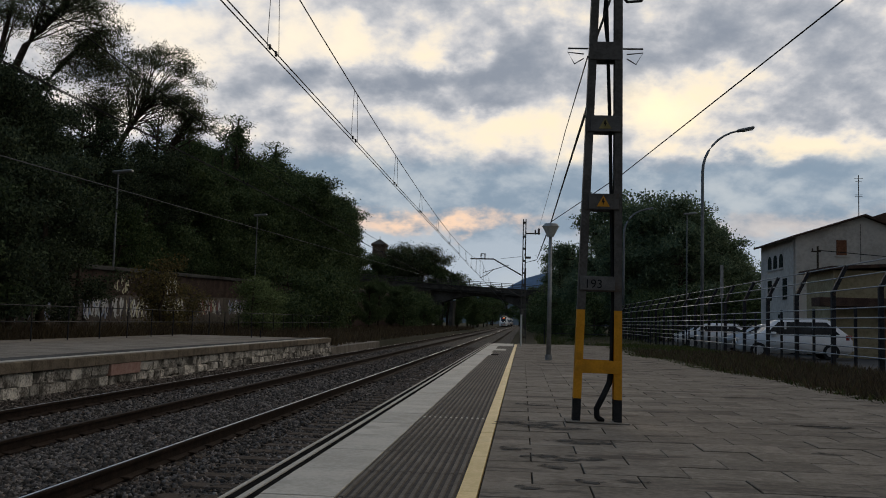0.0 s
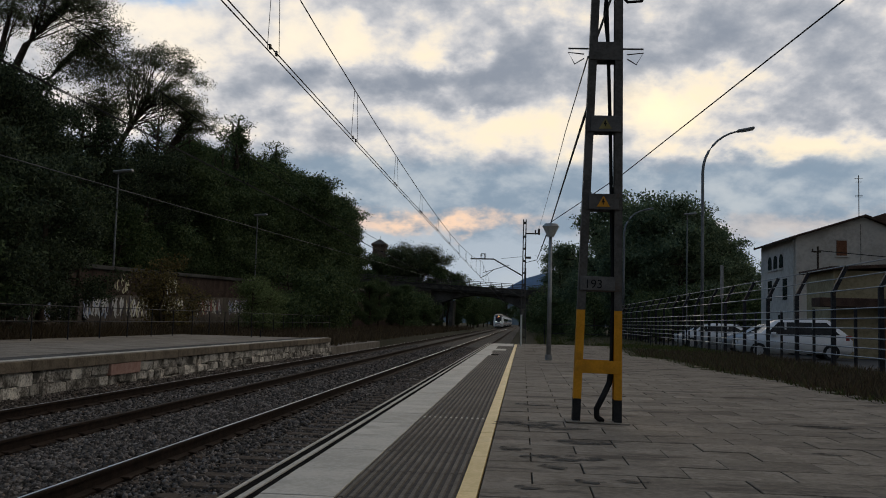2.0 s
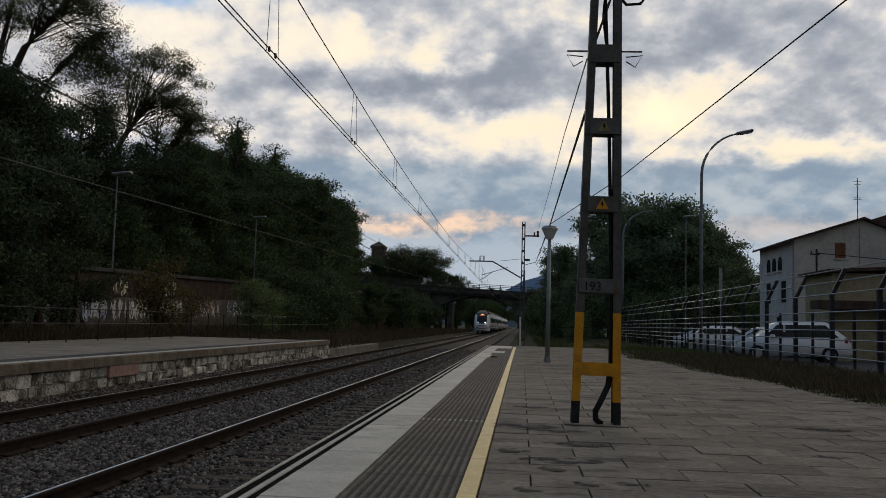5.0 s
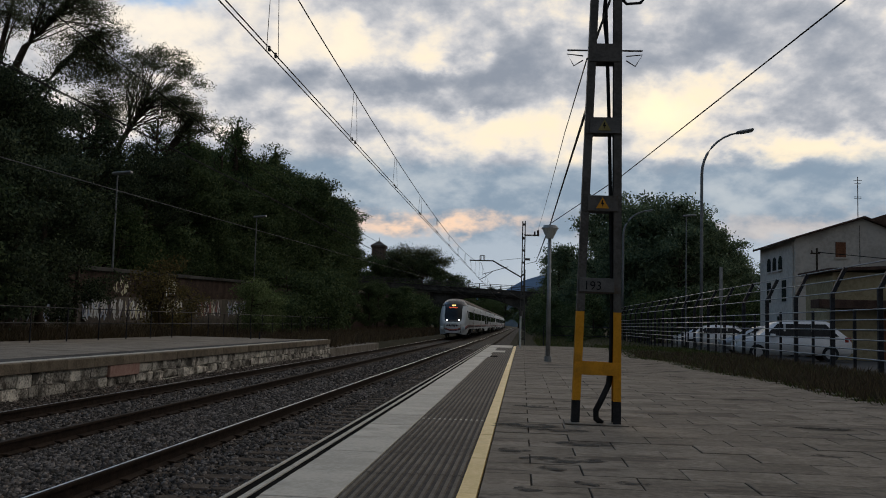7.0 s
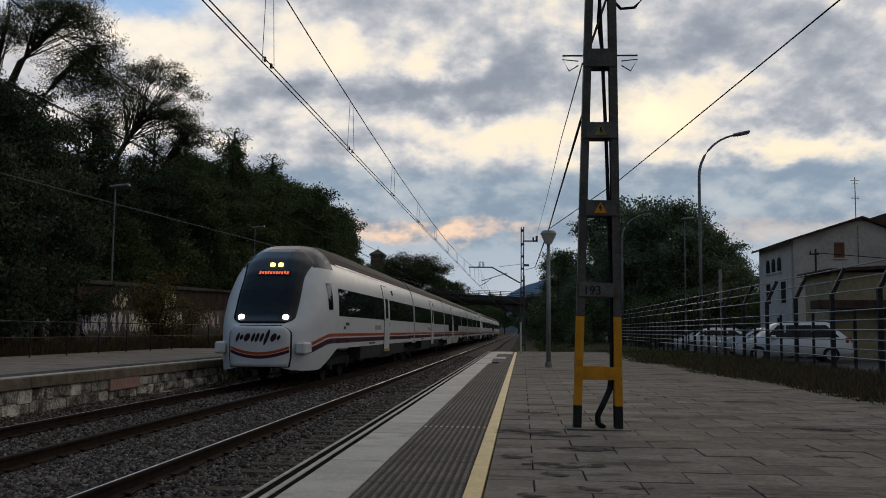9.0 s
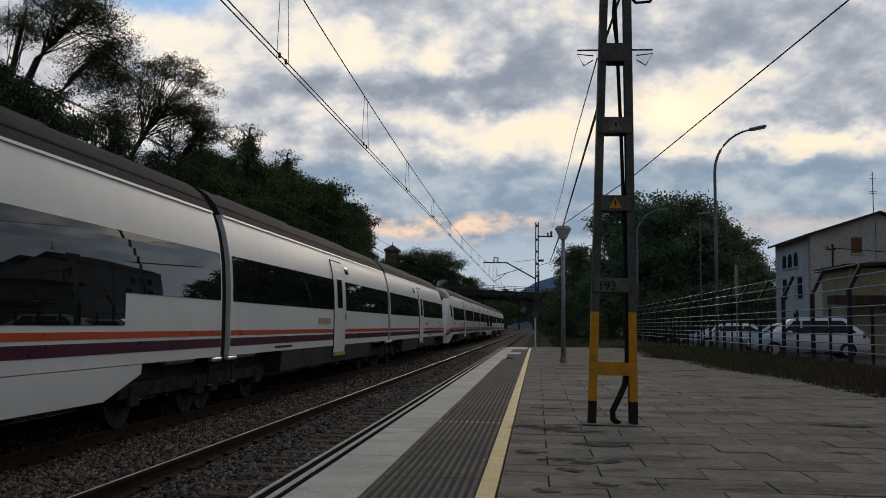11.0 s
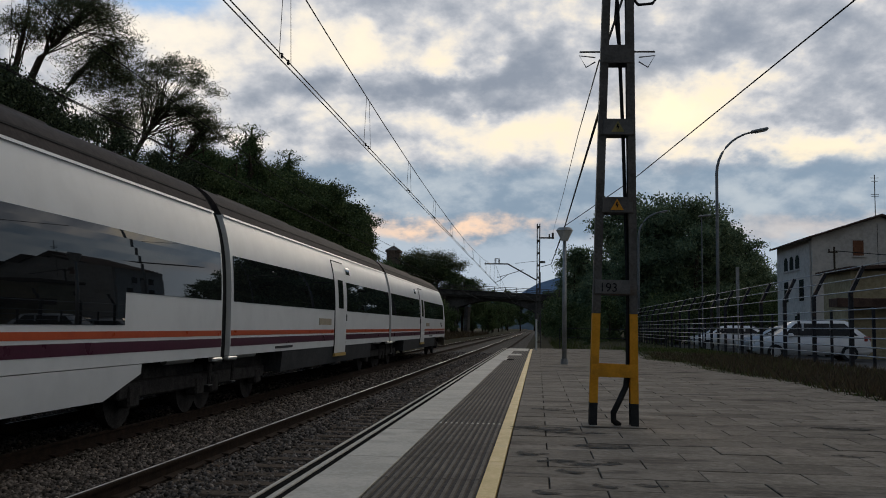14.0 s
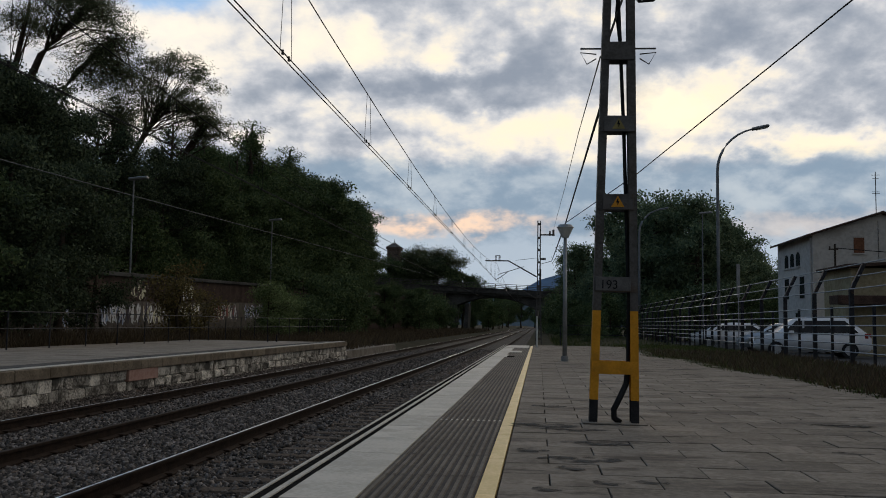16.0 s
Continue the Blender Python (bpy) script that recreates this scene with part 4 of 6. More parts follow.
# feeder wires carried by the masts
wire([(0.53, 7.96, 3.21), (0.64, 15, 4.02), (0.73, 26, 4.78), (0.99, 60, 7.3), (1.0, 67, 7.6)], 0.007, "thin return wire between the masts")
wire([(0.54, 7.96, 2.78), (0.60, 11, 3.03), (0.65, 16, 3.27), (0.61, 21.3, 3.2)], 0.014, "black cable from the mast to the platform lamp", "cable")
wire([(0.61, 21.3, 3.2), (0.66, 35, 3.75), (0.77, 55, 4.69), (0.1, 67, 5.3)], 0.02, "black cable running on to the next mast", "cable")
wire([(0.61, 21.3, 3.22), (1.79, 17, 3.65), (3.08, 9.0, 4.085), (5.2, -4.3, 4.8)], 0.009, "black service cable rising over the platform", "cable")


# ---- lamps ----
def platform_lamp(m):
    lamp = thing("platform_lamp", m, "pale grey post lamp with a conical bowl on the platform", "lamp")
    part("post", tubed([(0, 0, 0), (0, 0, 2.88)], 0.058, 14, 0.04), M["pole"], lamp, smooth=True)
    part("base_collar", tubed([(0, 0, 0), (0, 0, 0.12)], 0.085, 14), M["pole"], lamp)
    bm = bmesh.new()
    bmesh.ops.create_cone(bm, segments=20, radius1=0.075, radius2=0.19, depth=0.24, cap_ends=True, matrix=Matrix.Translation((0, 0, 2.99)))
    part("bowl", bm, M["lamp_glass"], lamp, "frosted conical bowl", smooth=False)
    bm = bmesh.new()
    bmesh.ops.create_cone(bm, segments=20, radius1=0.205, radius2=0.15, depth=0.07, cap_ends=True, matrix=Matrix.Translation((0, 0, 3.145)))
    part("cap", bm, M["pole"], lamp)
    return lamp


platform_lamp(pose(0.61, 21.3, 0))


def street_lamp(m, h, reach, label, r=0.075):
    """A pole that bends over in a quarter arc to a flat lantern; the arm points along +x."""
    lamp = thing("street_lamp", m, label, "street lamp", "street lamps")
    pts = [(0, 0, 0), (0, 0, h * 0.5), (0, 0, h * 0.8)]
    for i in range(1, 9):
        a = math.pi / 2 * i / 8 * 0.88
        pts.append((reach * (1 - math.cos(a)), 0, h * 0.8 + h * 0.19 * math.sin(a)))
    part("pole", tubed(pts, r, 10, r * 0.55), M["pole_dark"], lamp, smooth=True)
    e = Vector(pts[-1])
    bm = bmesh.new()
    box(bm, -0.05, 0.75, -0.14, 0.14, -0.06, 0.07, bevel=0.045)
    bmesh.ops.transform(bm, matrix=Matrix.Translation(e) @ Matrix.Rotation(radians(-12), 4, "Y"), verts=bm.verts)
    head = part("lantern", bm, M["pole_dark"], lamp)
    bm = bmesh.new()
    box(bm, 0.15, 0.68, -0.11, 0.11, -0.085, -0.062, bevel=0.01)
    bmesh.ops.transform(bm, matrix=Matrix.Translation(e) @ Matrix.Rotation(radians(-12), 4, "Y"), verts=bm.verts)
    part("lens", bm, M["lamp_glass"], head)
    part("foot", tubed([(0, 0, 0), (0, 0, 0.5)], r * 1.5, 10), M["pole_dark"], lamp)
    return lamp


street_lamp(pose(8.09, 42, -0.37), 10.4, 1.95, "tall grey street lamp with a curved arm behind the railings")
street_lamp(pose(8.15, 75, -0.37), 10.9, 2.0, "tall grey street lamp with a curved arm behind the railings", 0.1)


def wall_lamp(m, h, label="slim lamp post with a flat lantern on the retaining wall"):
    """A straight thin pole with a flat lantern set on its top."""
    lamp = thing("street_lamp", m, label, "street lamp", "thin lamp posts")
    part("pole", tubed([(0, 0, 0), (0, 0, h)], 0.055, 8, 0.04), M["pole_dark"], lamp)
    bm = boxed(-0.25, 0.75, -0.16, 0.16, 0.0, 0.14, bevel=0.04)
    bmesh.ops.transform(bm, matrix=Matrix.Translation((0, 0, h - 0.02)) @ Matrix.Rotation(radians(-5), 4, "Y"), verts=bm.verts)
    part("lantern", bm, M["pole"], lamp)


wall_lamp(pose(-20.3, 43.2, 3.0), 4.8)
wall_lamp(pose(-20.3, 67, 3.45), 5.0)
wall_lamp(pose(13.04, 74, -0.37), 10.3, "tall thin lamp post standing before the trees")
sign = thing("street_sign", pose(9.6, 45, -0.3), "small pale sign on a post beside the street", "sign")
part("post", tubed([(0, 0, 0), (0, 0, 3.4)], 0.03, 8), M["pole"], sign)
part("panel", boxed(-0.08, 0.08, -0.02, 0.02, 2.6, 4.2, bevel=0.01), M["pole"], sign)


# ---- railings ----
def street_fence():
    """Dark posts every 2.95 m, slimmer ones between, with level bars; the top third leans out towards the street."""
    fence = thing("street_fence", pose(7.5, 0, 0), "dark steel railing with level bars and a bent-out top", "fence")
    post = bmesh.new()
    box(post, -0.05, 0.05, -0.055, 0.055, -0.15, 1.80, bevel=0.008)
    box(post, -0.045, 0.045, -0.05, 0.05, 0.0, 0.72, bevel=0.006, m=Matrix.Translation((0, 0, 1.78)) @ Matrix.Rotation(radians(26), 4, "Y"))
    me = finish("post", post, M["fence"])
    mid = finish("post", boxed(-0.03, 0.03, -0.035, 0.035, -0.15, 1.40, bevel=0.005), M["fence"])
    for i in range(-5, 18):
        for mesh, dy in ((me, 0.0), (mid, 1.48)):
            ob = new("post", mesh)
            ob.parent, ob.location = fence, (0, 22.75 + 2.95 * i + dy, 0)
    for x, z in ((0.30, 2.43), (0.15, 2.12), (-0.03, 1.80), (-0.06, 1.36), (-0.06, 1.14), (-0.06, 0.92), (-0.06, 0.70), (-0.06, 0.49), (-0.06, 0.29)):
        part("rail_bar", tubed([(x, 7, z), (x, 73.5, z)], 0.014, 8), M["fence_rail"], fence, smooth=True)


street_fence()


def platform_fence():
    fence = thing("platform_fence", pose(-14.6, 0, 0), "thin dark railing along the back of the far platform", "fence")
    for z in (0.98, 0.5):
        part("rail_bar", tubed([(0, -5, z), (0, 68, z)], 0.016, 6), M["fence"], fence)
    me = finish("post", tubed([(0, 0, -0.1), (0, 0, 1.0)], 0.022, 8), M["fence"])
    for i in range(34):
        ob = new("post", me)
        ob.parent, ob.location = fence, (0, -4.9 + 2.2 * i, 0)


platform_fence()
end_rail = thing("end_railing", pose(0, 42, -0.9), "thin dark railing beyond the platform end", "fence")
for z in (1.72, 1.3):
    part("rail_bar", tubed([(1.0, 0, z), (7.4, 0, z)], 0.018, 6), M["fence"], end_rail)
for i in range(5):
    part("post", tubed([(1.0 + 1.6 * i, 0, 0), (1.0 + 1.6 * i, 0, 1.72)], 0.025, 6), M["fence"], end_rail)
marker = thing("marker_post", pose(-0.06, 33.85, 0), "thin pale post with a small dark cap at the platform end", "post")
part("rod", tubed([(0, 0, -0.02), (0, 0, 1.15)], 0.035, 8), M["lamp_glass"], marker)
part("cap", tubed([(0, 0, 1.15), (0, 0, 1.36)], 0.07, 8), M["steel"], marker)
for x, y in ((-11.6, 38.15), (-11.35, 38.65)):
    st = part("bollard", tubed([(x, y, -0.09), (x, y, 0.22)], 0.03, 8), M["fence"], None, "short dark metal stub on the far platform")
    tagged(st, "", "bollard", "platform stubs")


# ---- house, annexe ----
def house():
    h = thing("house", pose(16.0, 55, -0.4), "white plastered two-storey house with a low tiled gable roof", "house")
    prof = [(0, 0), (10.2, 0), (10.2, 5.6), (3.9, 8.0), (0, 6.75)]
    part("wall", prism(bmesh.new(), prof, 0, 7.8), M["plaster"], h)
    for pts in ([(-0.4, 6.62), (3.9, 8.02), (3.9, 8.15), (-0.4, 6.75)], [(3.9, 8.02), (10.7, 5.35), (10.7, 5.48), (3.9, 8.15)]):
        part("roof", prism(bmesh.new(), pts, -0.35, 8.2), M["roof"], h, "weathered clay tile roof")
    w = part("window", boxed(2.33, 2.92, -0.03, 0.02, 5.7, 6.6), M["shutter"], h, "brown shuttered window")
    part("window_sill", boxed(2.25, 3.0, -0.1, 0.02, 5.62, 5.7), M["plaster"], w)
    part("window_frame", boxed(2.27, 2.98, -0.045, 0.0, 6.6, 6.68), M["plaster"], w)
    for y in (3.0, 4.3, 5.6):                              # arched lights in the side wall
        bm = bmesh.new()
        arc = [(y - 0.4, 5.1), (y + 0.4, 5.1)] + [(y + 0.4 * math.cos(a), 5.62 + 0.35 * math.sin(a)) for a in (math.pi * j / 8 for j in range(9))]
        vs = [[bm.verts.new((x, p, q)) for p, q in arc] for x in (-0.03, 0.03)]
        bm.faces.new(vs[0])
        bm.faces.new(vs[1])
        for j in range(len(arc)):
            bm.faces.new((vs[0][j], vs[0][(j + 1) % len(arc)], vs[1][(j + 1) % len(arc)], vs[1][j]))
        wn = part("window", bm, M["window_dark"], h, "small arched window")
        part("window_sill", boxed(-0.08, 0.0, y - 0.5, y + 0.5, 5.0, 5.1), M["plaster"], wn)
    for y, z in ((2.2, 3.1), (5.6, 3.1), (3.2, 0.9)):
        part("window", boxed(-0.03, 0.03, y - 0.45, y + 0.45, z, z + 1.3), M["window_dark"], h, "dark side window")
    part("drainpipe", tubed([(-0.06, 0.2, 0), (-0.06, 0.2, 6.6)], 0.05, 8), M["plaster"], h)
    mast = part("aerial", tubed([(3.85, 0.6, 8.0), (3.85, 0.6, 10.6)], 0.025, 6), M["steel"], h, "thin television aerial")
    for z, w in ((10.4, 0.25), (10.2, 0.18), (9.4, 0.22), (9.3, 0.22)):
        part("aerial_rod", tubed([(3.85 - w, 0.6, z), (3.85 + w, 0.6, z)], 0.015, 5), M["steel"], mast)
    for i in range(6):
        part("wall_cable", tubed([(3.7, -0.03, 7.6 - 0.4 * i), (3.72, -0.03, 7.2 - 0.4 * i)], 0.012, 5), M["cable"], h)


house()


def annexe():
    a = thing("annexe", pose(14.2, 43, -0.4), "low ochre plastered outbuilding with a dark tiled eave", "building")
    part("wall", boxed(0, 14, 0, 4, 0, 4.05), M["ochre"], a)
    part("roof", prism(bmesh.new(), [(-0.3, 4.05), (14.3, 4.9), (14.3, 5.05), (-0.3, 4.2)], -0.4, 4.3), M["roof"], a, "weathered clay tile roof")
    part("canopy", boxed(-1.0, 14, -1.2, 0, 2.35, 2.75, bevel=0.02), M["roof"], a, "dark brown canopy")
    part("door", boxed(2.2, 5.8, -0.04, 0.03, 0, 2.3), M["shutter"], a, "wide brown door")


annexe()
stub = thing("service_pole", pose(14.6, 46.5, 3.7), "short dark service pole with a crossarm on the annexe", "pole")
part("pole", tubed([(0, 0, 0), (0, 0, 1.35)], 0.05, 8), M["bark"], stub)
part("crossarm", boxed(-0.3, 0.15, -0.03, 0.03, 1.05, 1.12), M["bark"], stub)
part("insulator", tubed([(-0.25, 0, 1.12), (-0.25, 0, 1.24)], 0.04, 8), M["insulator"], stub)
wire([(14.6, 46.5, 4.85), (18.5, 46.5, 4.55), (23, 46.5, 4.6)], 0.02, "black service cable over the annexe", "cable")
block = thing("house", pose(21.5, 66, -0.4), "plain pale house with a tiled roof behind the white one", "house")
part("wall", boxed(0, 9, 0, 8, 0, 8.2), M["plaster"], block)
part("roof", prism(bmesh.new(), [(-0.5, 8.2), (9.5, 8.2), (4.5, 9.9)], -0.4, 8.4), M["roof"], block)


# ---- cars ----
def parked_car(m, paint, label, length=4.5, height=1.62):
    """A five-door car with its nose towards -x."""
    car = thing("parked_car", m, label, "car", "parked cars")
    L, h = length / 2, height
    side = [(-L, 0.45), (-L + 0.05, 0.78), (-L + 0.9, 0.98), (-L + 1.55, h - 0.12), (-L + 2.1, h), (L - 0.9, h - 0.02), (L - 0.25, 1.05), (L, 0.9), (L, 0.4), (L - 0.15, 0.25), (-L + 0.15, 0.25)]
    bm = prism(bmesh.new(), side, -0.88, 0.88)
    for v in bm.verts:
        if v.co.z > 1.0:
            v.co.y *= 1 - 0.22 * (v.co.z - 1.0) / (h - 1.0)
    bmesh.ops.bevel(bm, geom=[e for e in bm.edges], offset=0.05, segments=2, affect="EDGES")
    part("body", bm, M[paint], car, smooth=True)
    for s in (-1, 1):
        bm = bmesh.new()
        ring = [(-L + 1.15, 1.02), (-L + 1.68, h - 0.16), (L - 1.0, h - 0.14), (L - 0.5, 1.06)]
        vs = [bm.verts.new((x, s * (0.893 * (1 - 0.22 * (z - 1.0) / (h - 1.0)) + 0.004), z)) for x, z in ring]
        f = bm.faces.new(vs)
        bmesh.ops.solidify(bm, geom=[f], thickness=0.012)
        glass = part("side_window", bm, M["window_dark"], car)
        for x in (-0.35, 0.75):
            part("window_pillar", boxed(x - 0.04, x + 0.04, s * 0.80 - 0.03, s * 0.80 + 0.03, 1.03, h - 0.15), M[paint], glass)
        part("mirror", boxed(-L + 1.35, -L + 1.55, s * 0.97 - 0.09, s * 0.97 + 0.09, 0.98, 1.12, bevel=0.03), M[paint], car)
        part("tail_lamp", boxed(L - 0.28, L - 0.02, s * 0.80 - 0.06, s * 0.80 + 0.06, 0.82, 1.04, bevel=0.02), M["tail_red"], car)
        part("headlight", boxed(-L + 0.0, -L + 0.22, s * 0.68 - 0.14, s * 0.68 + 0.14, 0.66, 0.80, bevel=0.03), M["lamp_glass"], car)
        for x in (-L + 0.85, L - 0.85):
            w = part("wheel", tubed([(x, s * 0.70, 0.33), (x, s * 0.90, 0.33)], 0.33, 20), M["tyre"], car)
            part("rim", tubed([(x, s * 0.88, 0.33), (x, s * 0.912, 0.33)], 0.21, 12), M["rim"], w)
    part("windscreen", boxed(-0.02, 0.02, -0.66, 0.66, -0.36, 0.34, m=Matrix.Translation((-L + 1.25, 0, 1.25)) @ Matrix.Rotation(radians(48), 4, "Y")), M["window_dark"], car)
    part("rear_window", boxed(-0.02, 0.02, -0.62, 0.62, -0.25, 0.25, m=Matrix.Translation((L - 0.55, 0, 1.34)) @ Matrix.Rotation(radians(-52), 4, "Y")), M["window_dark"], car)
    part("bumper", boxed(L - 0.12, L + 0.06, -0.84, 0.84, 0.38, 0.62, bevel=0.04), M[paint], car)
    part("number_plate", boxed(L + 0.06, L + 0.07, -0.26, 0.26, 0.62, 0.74), M["edge"], car)
    return car


parked_car(pose(11.4, 40.0, -0.37, 0, 0, -5), "car_white", "white family car parked behind the railings", 4.6, 1.70)
parked_car(pose(11.0, 54.0, -0.37, 0, 0, -5), "car_white", "white hatchback parked behind the railings", 4.2, 1.5)
parked_car(pose(12.2, 47.0, -0.37, 0, 0, -6), "car_silver", "silver saloon parked behind the railings", 4.4, 1.48)
parked_car(pose(12.0, 61.0, -0.37, 0, 0, -8), "car_silver", "silver hatchback parked behind the railings", 4.2, 1.5)


# ---- train: two coupled five-car units. A car's y runs back from its nose; z = 0 on the rail ----
SPEED_IN, SPEED, NOSE_AT_9 = 33.0, 32.32, 22.7
END_LEN, MID_LEN = 22.2, 17.5
NOSE = ((0.0, 0.40, 1.50, 0.56), (0.05, 0.58, 1.56, 0.50), (0.13, 0.74, 1.61, 0.46), (0.28, 0.90, 1.70, 0.43), (0.5, 1.05, 1.84, 0.41), (0.8, 1.19, 2.16, 0.40), (1.15, 1.29, 2.60, 0.40),
        (1.6, 1.37, 3.08, 0.40), (2.1, 1.42, 3.46, 0.40), (2.7, 1.455, 3.76, 0.42), (3.4, 1.47, 3.94, 0.45), (4.6, 1.47, 4.02, 0.5))
TIP = 0.42                         # the nose proper begins this far behind the coupling face
NOSE = tuple((max(y, TIP + y * (3.4 - TIP) / 3.4), w, t, b) for y, w, t, b in NOSE)


def nose_at(y):
    """Half width, top and bottom of the body y metres behind the nose."""
    if y >= NOSE[-1][0]:
        return NOSE[-1][1:]
    y = max(y, TIP)
    for a, b in zip(NOSE, NOSE[1:]):
        if y <= b[0]:
            k = (y - a[0]) / (b[0] - a[0])
            return tuple(p + (q - p) * k for p, q in zip(a[1:], b[1:]))


def half_width(y, z, nosed=True):
    """How far the side stands out at height z."""
    w, top, bot = nose_at(y) if nosed else NOSE[-1][1:]
    belt = 1.25
    if z <= belt:
        return w * (1 - 0.05 * ((belt - z) / (belt - 0.3)) ** 2)
    k = min((z - belt) / (top - belt), 1.0)
    n = 3.3 if y > 1.6 or not nosed else 2.6 + 0.7 * y / 1.6
    return w * max(1 - k ** n, 0.0) ** (1 / n)


def nose_y(x, z):
    """Where the nose surface lies, in y, at x and z."""
    lo, hi = TIP, 6.0
    for _ in range(26):
        m = (lo + hi) / 2
        if z < nose_at(m)[1] and half_width(m, z) >= abs(x):
            hi = m
        else:
            lo = m
    return hi


def loft(sections):
    bm = bmesh.new()
    rings = [[bm.verts.new(p) for p in s] for s in sections]
    k = len(rings[0])
    for a, b in zip(rings, rings[1:]):
        for i in range(k - 1):
            bm.faces.new((a[i], a[i + 1], b[i + 1], b[i]))
    for s in (sections[0], sections[-1]):                  # caps with corners of their own keep the sides' shading true
        bm.faces.new([bm.verts.new(p) for p in s])
    return bm


def section(y, z0, z1, nosed, upper=True, grow=0.0):
    """The body's outline at y between the heights z0 and z1, from one side over the top (or straight across) to the other."""
    w, top, bot = nose_at(y) if nosed else NOSE[-1][1:]
    z0 = max(z0, bot) if nosed else z0
    z1 = min(z1, top) if upper else min(z1, top * 0.985)
    zs = [z0 + (z1 - z0) * (math.sin(math.pi / 2 * i / 16)) for i in range(17)]
    right = [(half_width(y, z, nosed) + grow, z) for z in zs]
    pts = right + [(-x, z) for x, z in reversed(right)]
    return [(x, y, z) for x, z in pts]


def side_patch(y0, y1, z0, z1, off, nosed, s, ny=2, nz=8, rise=None):
    """A thin skin on the side s between the given lengths and heights, proud of the body by off."""
    bm = bmesh.new()
    grid = []
    for i in range(ny + 1):
        y = y0 + (y1 - y0) * i / ny
        zs = [z0 + (z1 - z0) * j / nz + (rise(y) if rise else 0.0) for j in range(nz + 1)]
        grid.append([bm.verts.new((s * (half_width(y, z, nosed) + off), y, z)) for z in zs])
    faces = [bm.faces.new((grid[i][j], grid[i + 1][j], grid[i + 1][j + 1], grid[i][j + 1])) for i in range(ny) for j in range(nz)]
    back = bmesh.ops.extrude_face_region(bm, geom=faces)
    for v in back["geom"]:
        if isinstance(v, bmesh.types.BMVert):
            v.co.x -= s * (off + 0.004)
    return bm


def front_patch(outline, off, rows=14, cols=12, bow=0.0):
    """A skin on the nose: outline(z) gives x0, x1 for the heights of its range (z0, z1); bow lifts its sides."""
    z0, z1, span = outline
    bm = bmesh.new()
    grid = []
    for j in range(rows + 1):
        z = z0 + (z1 - z0) * j / rows
        a, b = span(z)
        grid.append([bm.verts.new((x, nose_y(x, z + bow * x * x) - off, z + bow * x * x + off * 0.6)) for x in (a + (b - a) * i / cols for i in range(cols + 1))])
    faces = [bm.faces.new((grid[j][i], grid[j][i + 1], grid[j + 1][i + 1], grid[j + 1][i])) for j in range(rows) for i in range(cols)]
    back = bmesh.ops.extrude_face_region(bm, geom=faces)
    for v in back["geom"]:
        if isinstance(v, bmesh.types.BMVert):
            v.co.y += off + 0.03
    return bm


def bogie(car, y):
    b = part("bogie", boxed(-1.15, 1.15, y - 1.7, y + 1.7, 0.42, 0.66, bevel=0.03), M["t_under"], car, "dark bogie frame")
    for dy in (-1.25, 1.25):
        for s in (-1, 1):
            part("wheel", tubed([(s * 0.80, y + dy, 0.45), (s * 0.93, y + dy, 0.45)], 0.45, 20), M["t_under"], b)
            part("axle_box", boxed(s * 1.08 - 0.1, s * 1.08 + 0.1, y + dy - 0.18, y + dy + 0.18, 0.3, 0.6, bevel=0.03), M["t_under"], b)
    for s in (-1, 1):
        part("damper", tubed([(s * 1.28, y - 0.55, 0.92), (s * 1.28, y + 0.55, 0.92)], 0.055, 8), M["t_metal"], b, "pale metal damper")


def door(car, y0, y1, nosed, s, low=0.76):
    d = part("door", side_patch(y0, y1, low, 3.2, 0.022, nosed, s, 2, 10), M["t_white"], car, "white sliding plug door", smooth=False)
    part("door_window", side_patch(y0 + 0.38, y1 - 0.38, 1.95, 2.72, 0.03, nosed, s), M["t_black"], d, "dark door glass")
    for a in (y0 - 0.035, y1):
        part("door_seal", side_patch(a, a + 0.035, low, 3.22, 0.016, nosed, s, 1, 10), M["t_seam"], d)
    part("door_seal", side_patch(y0, y1, 3.2, 3.235, 0.016, nosed, s, 1, 2), M["t_seam"], d)
    part("door_sill", side_patch(y0, y1, low - 0.09, low - 0.01, 0.05, nosed, s, 1, 1), M["t_sill"], d, "yellow step edge")
    part("door_button", side_patch(y1 + 0.10, y1 + 0.18, 1.62, 1.80, 0.012, nosed, s, 1, 1), M["t_seam"], d)


def stripes(car, y0, y1, nosed, s):
    """Waist stripes; round the nose they dip towards the buffers."""
    dip = lambda y: -0.26 * max(0.0, min(1.0, (2.6 - y) / 1.5)) ** 1.6
    spans = ((y0, 4.6, 16, dip), (4.6, y1, 2, None)) if nosed and y0 < 4.6 else ((y0, y1, 2, None),)
    for a, b, k, rise in spans:
        part("orange_stripe", side_patch(a, b, 1.29, 1.38, 0.006, nosed, s, k, 1, rise), M["t_orange"], car, "orange waist stripe")
        part("purple_stripe", side_patch(a, b, 1.10, 1.245, 0.006, nosed, s, k, 1, rise), M["t_purple"], car, "dark purple waist stripe")


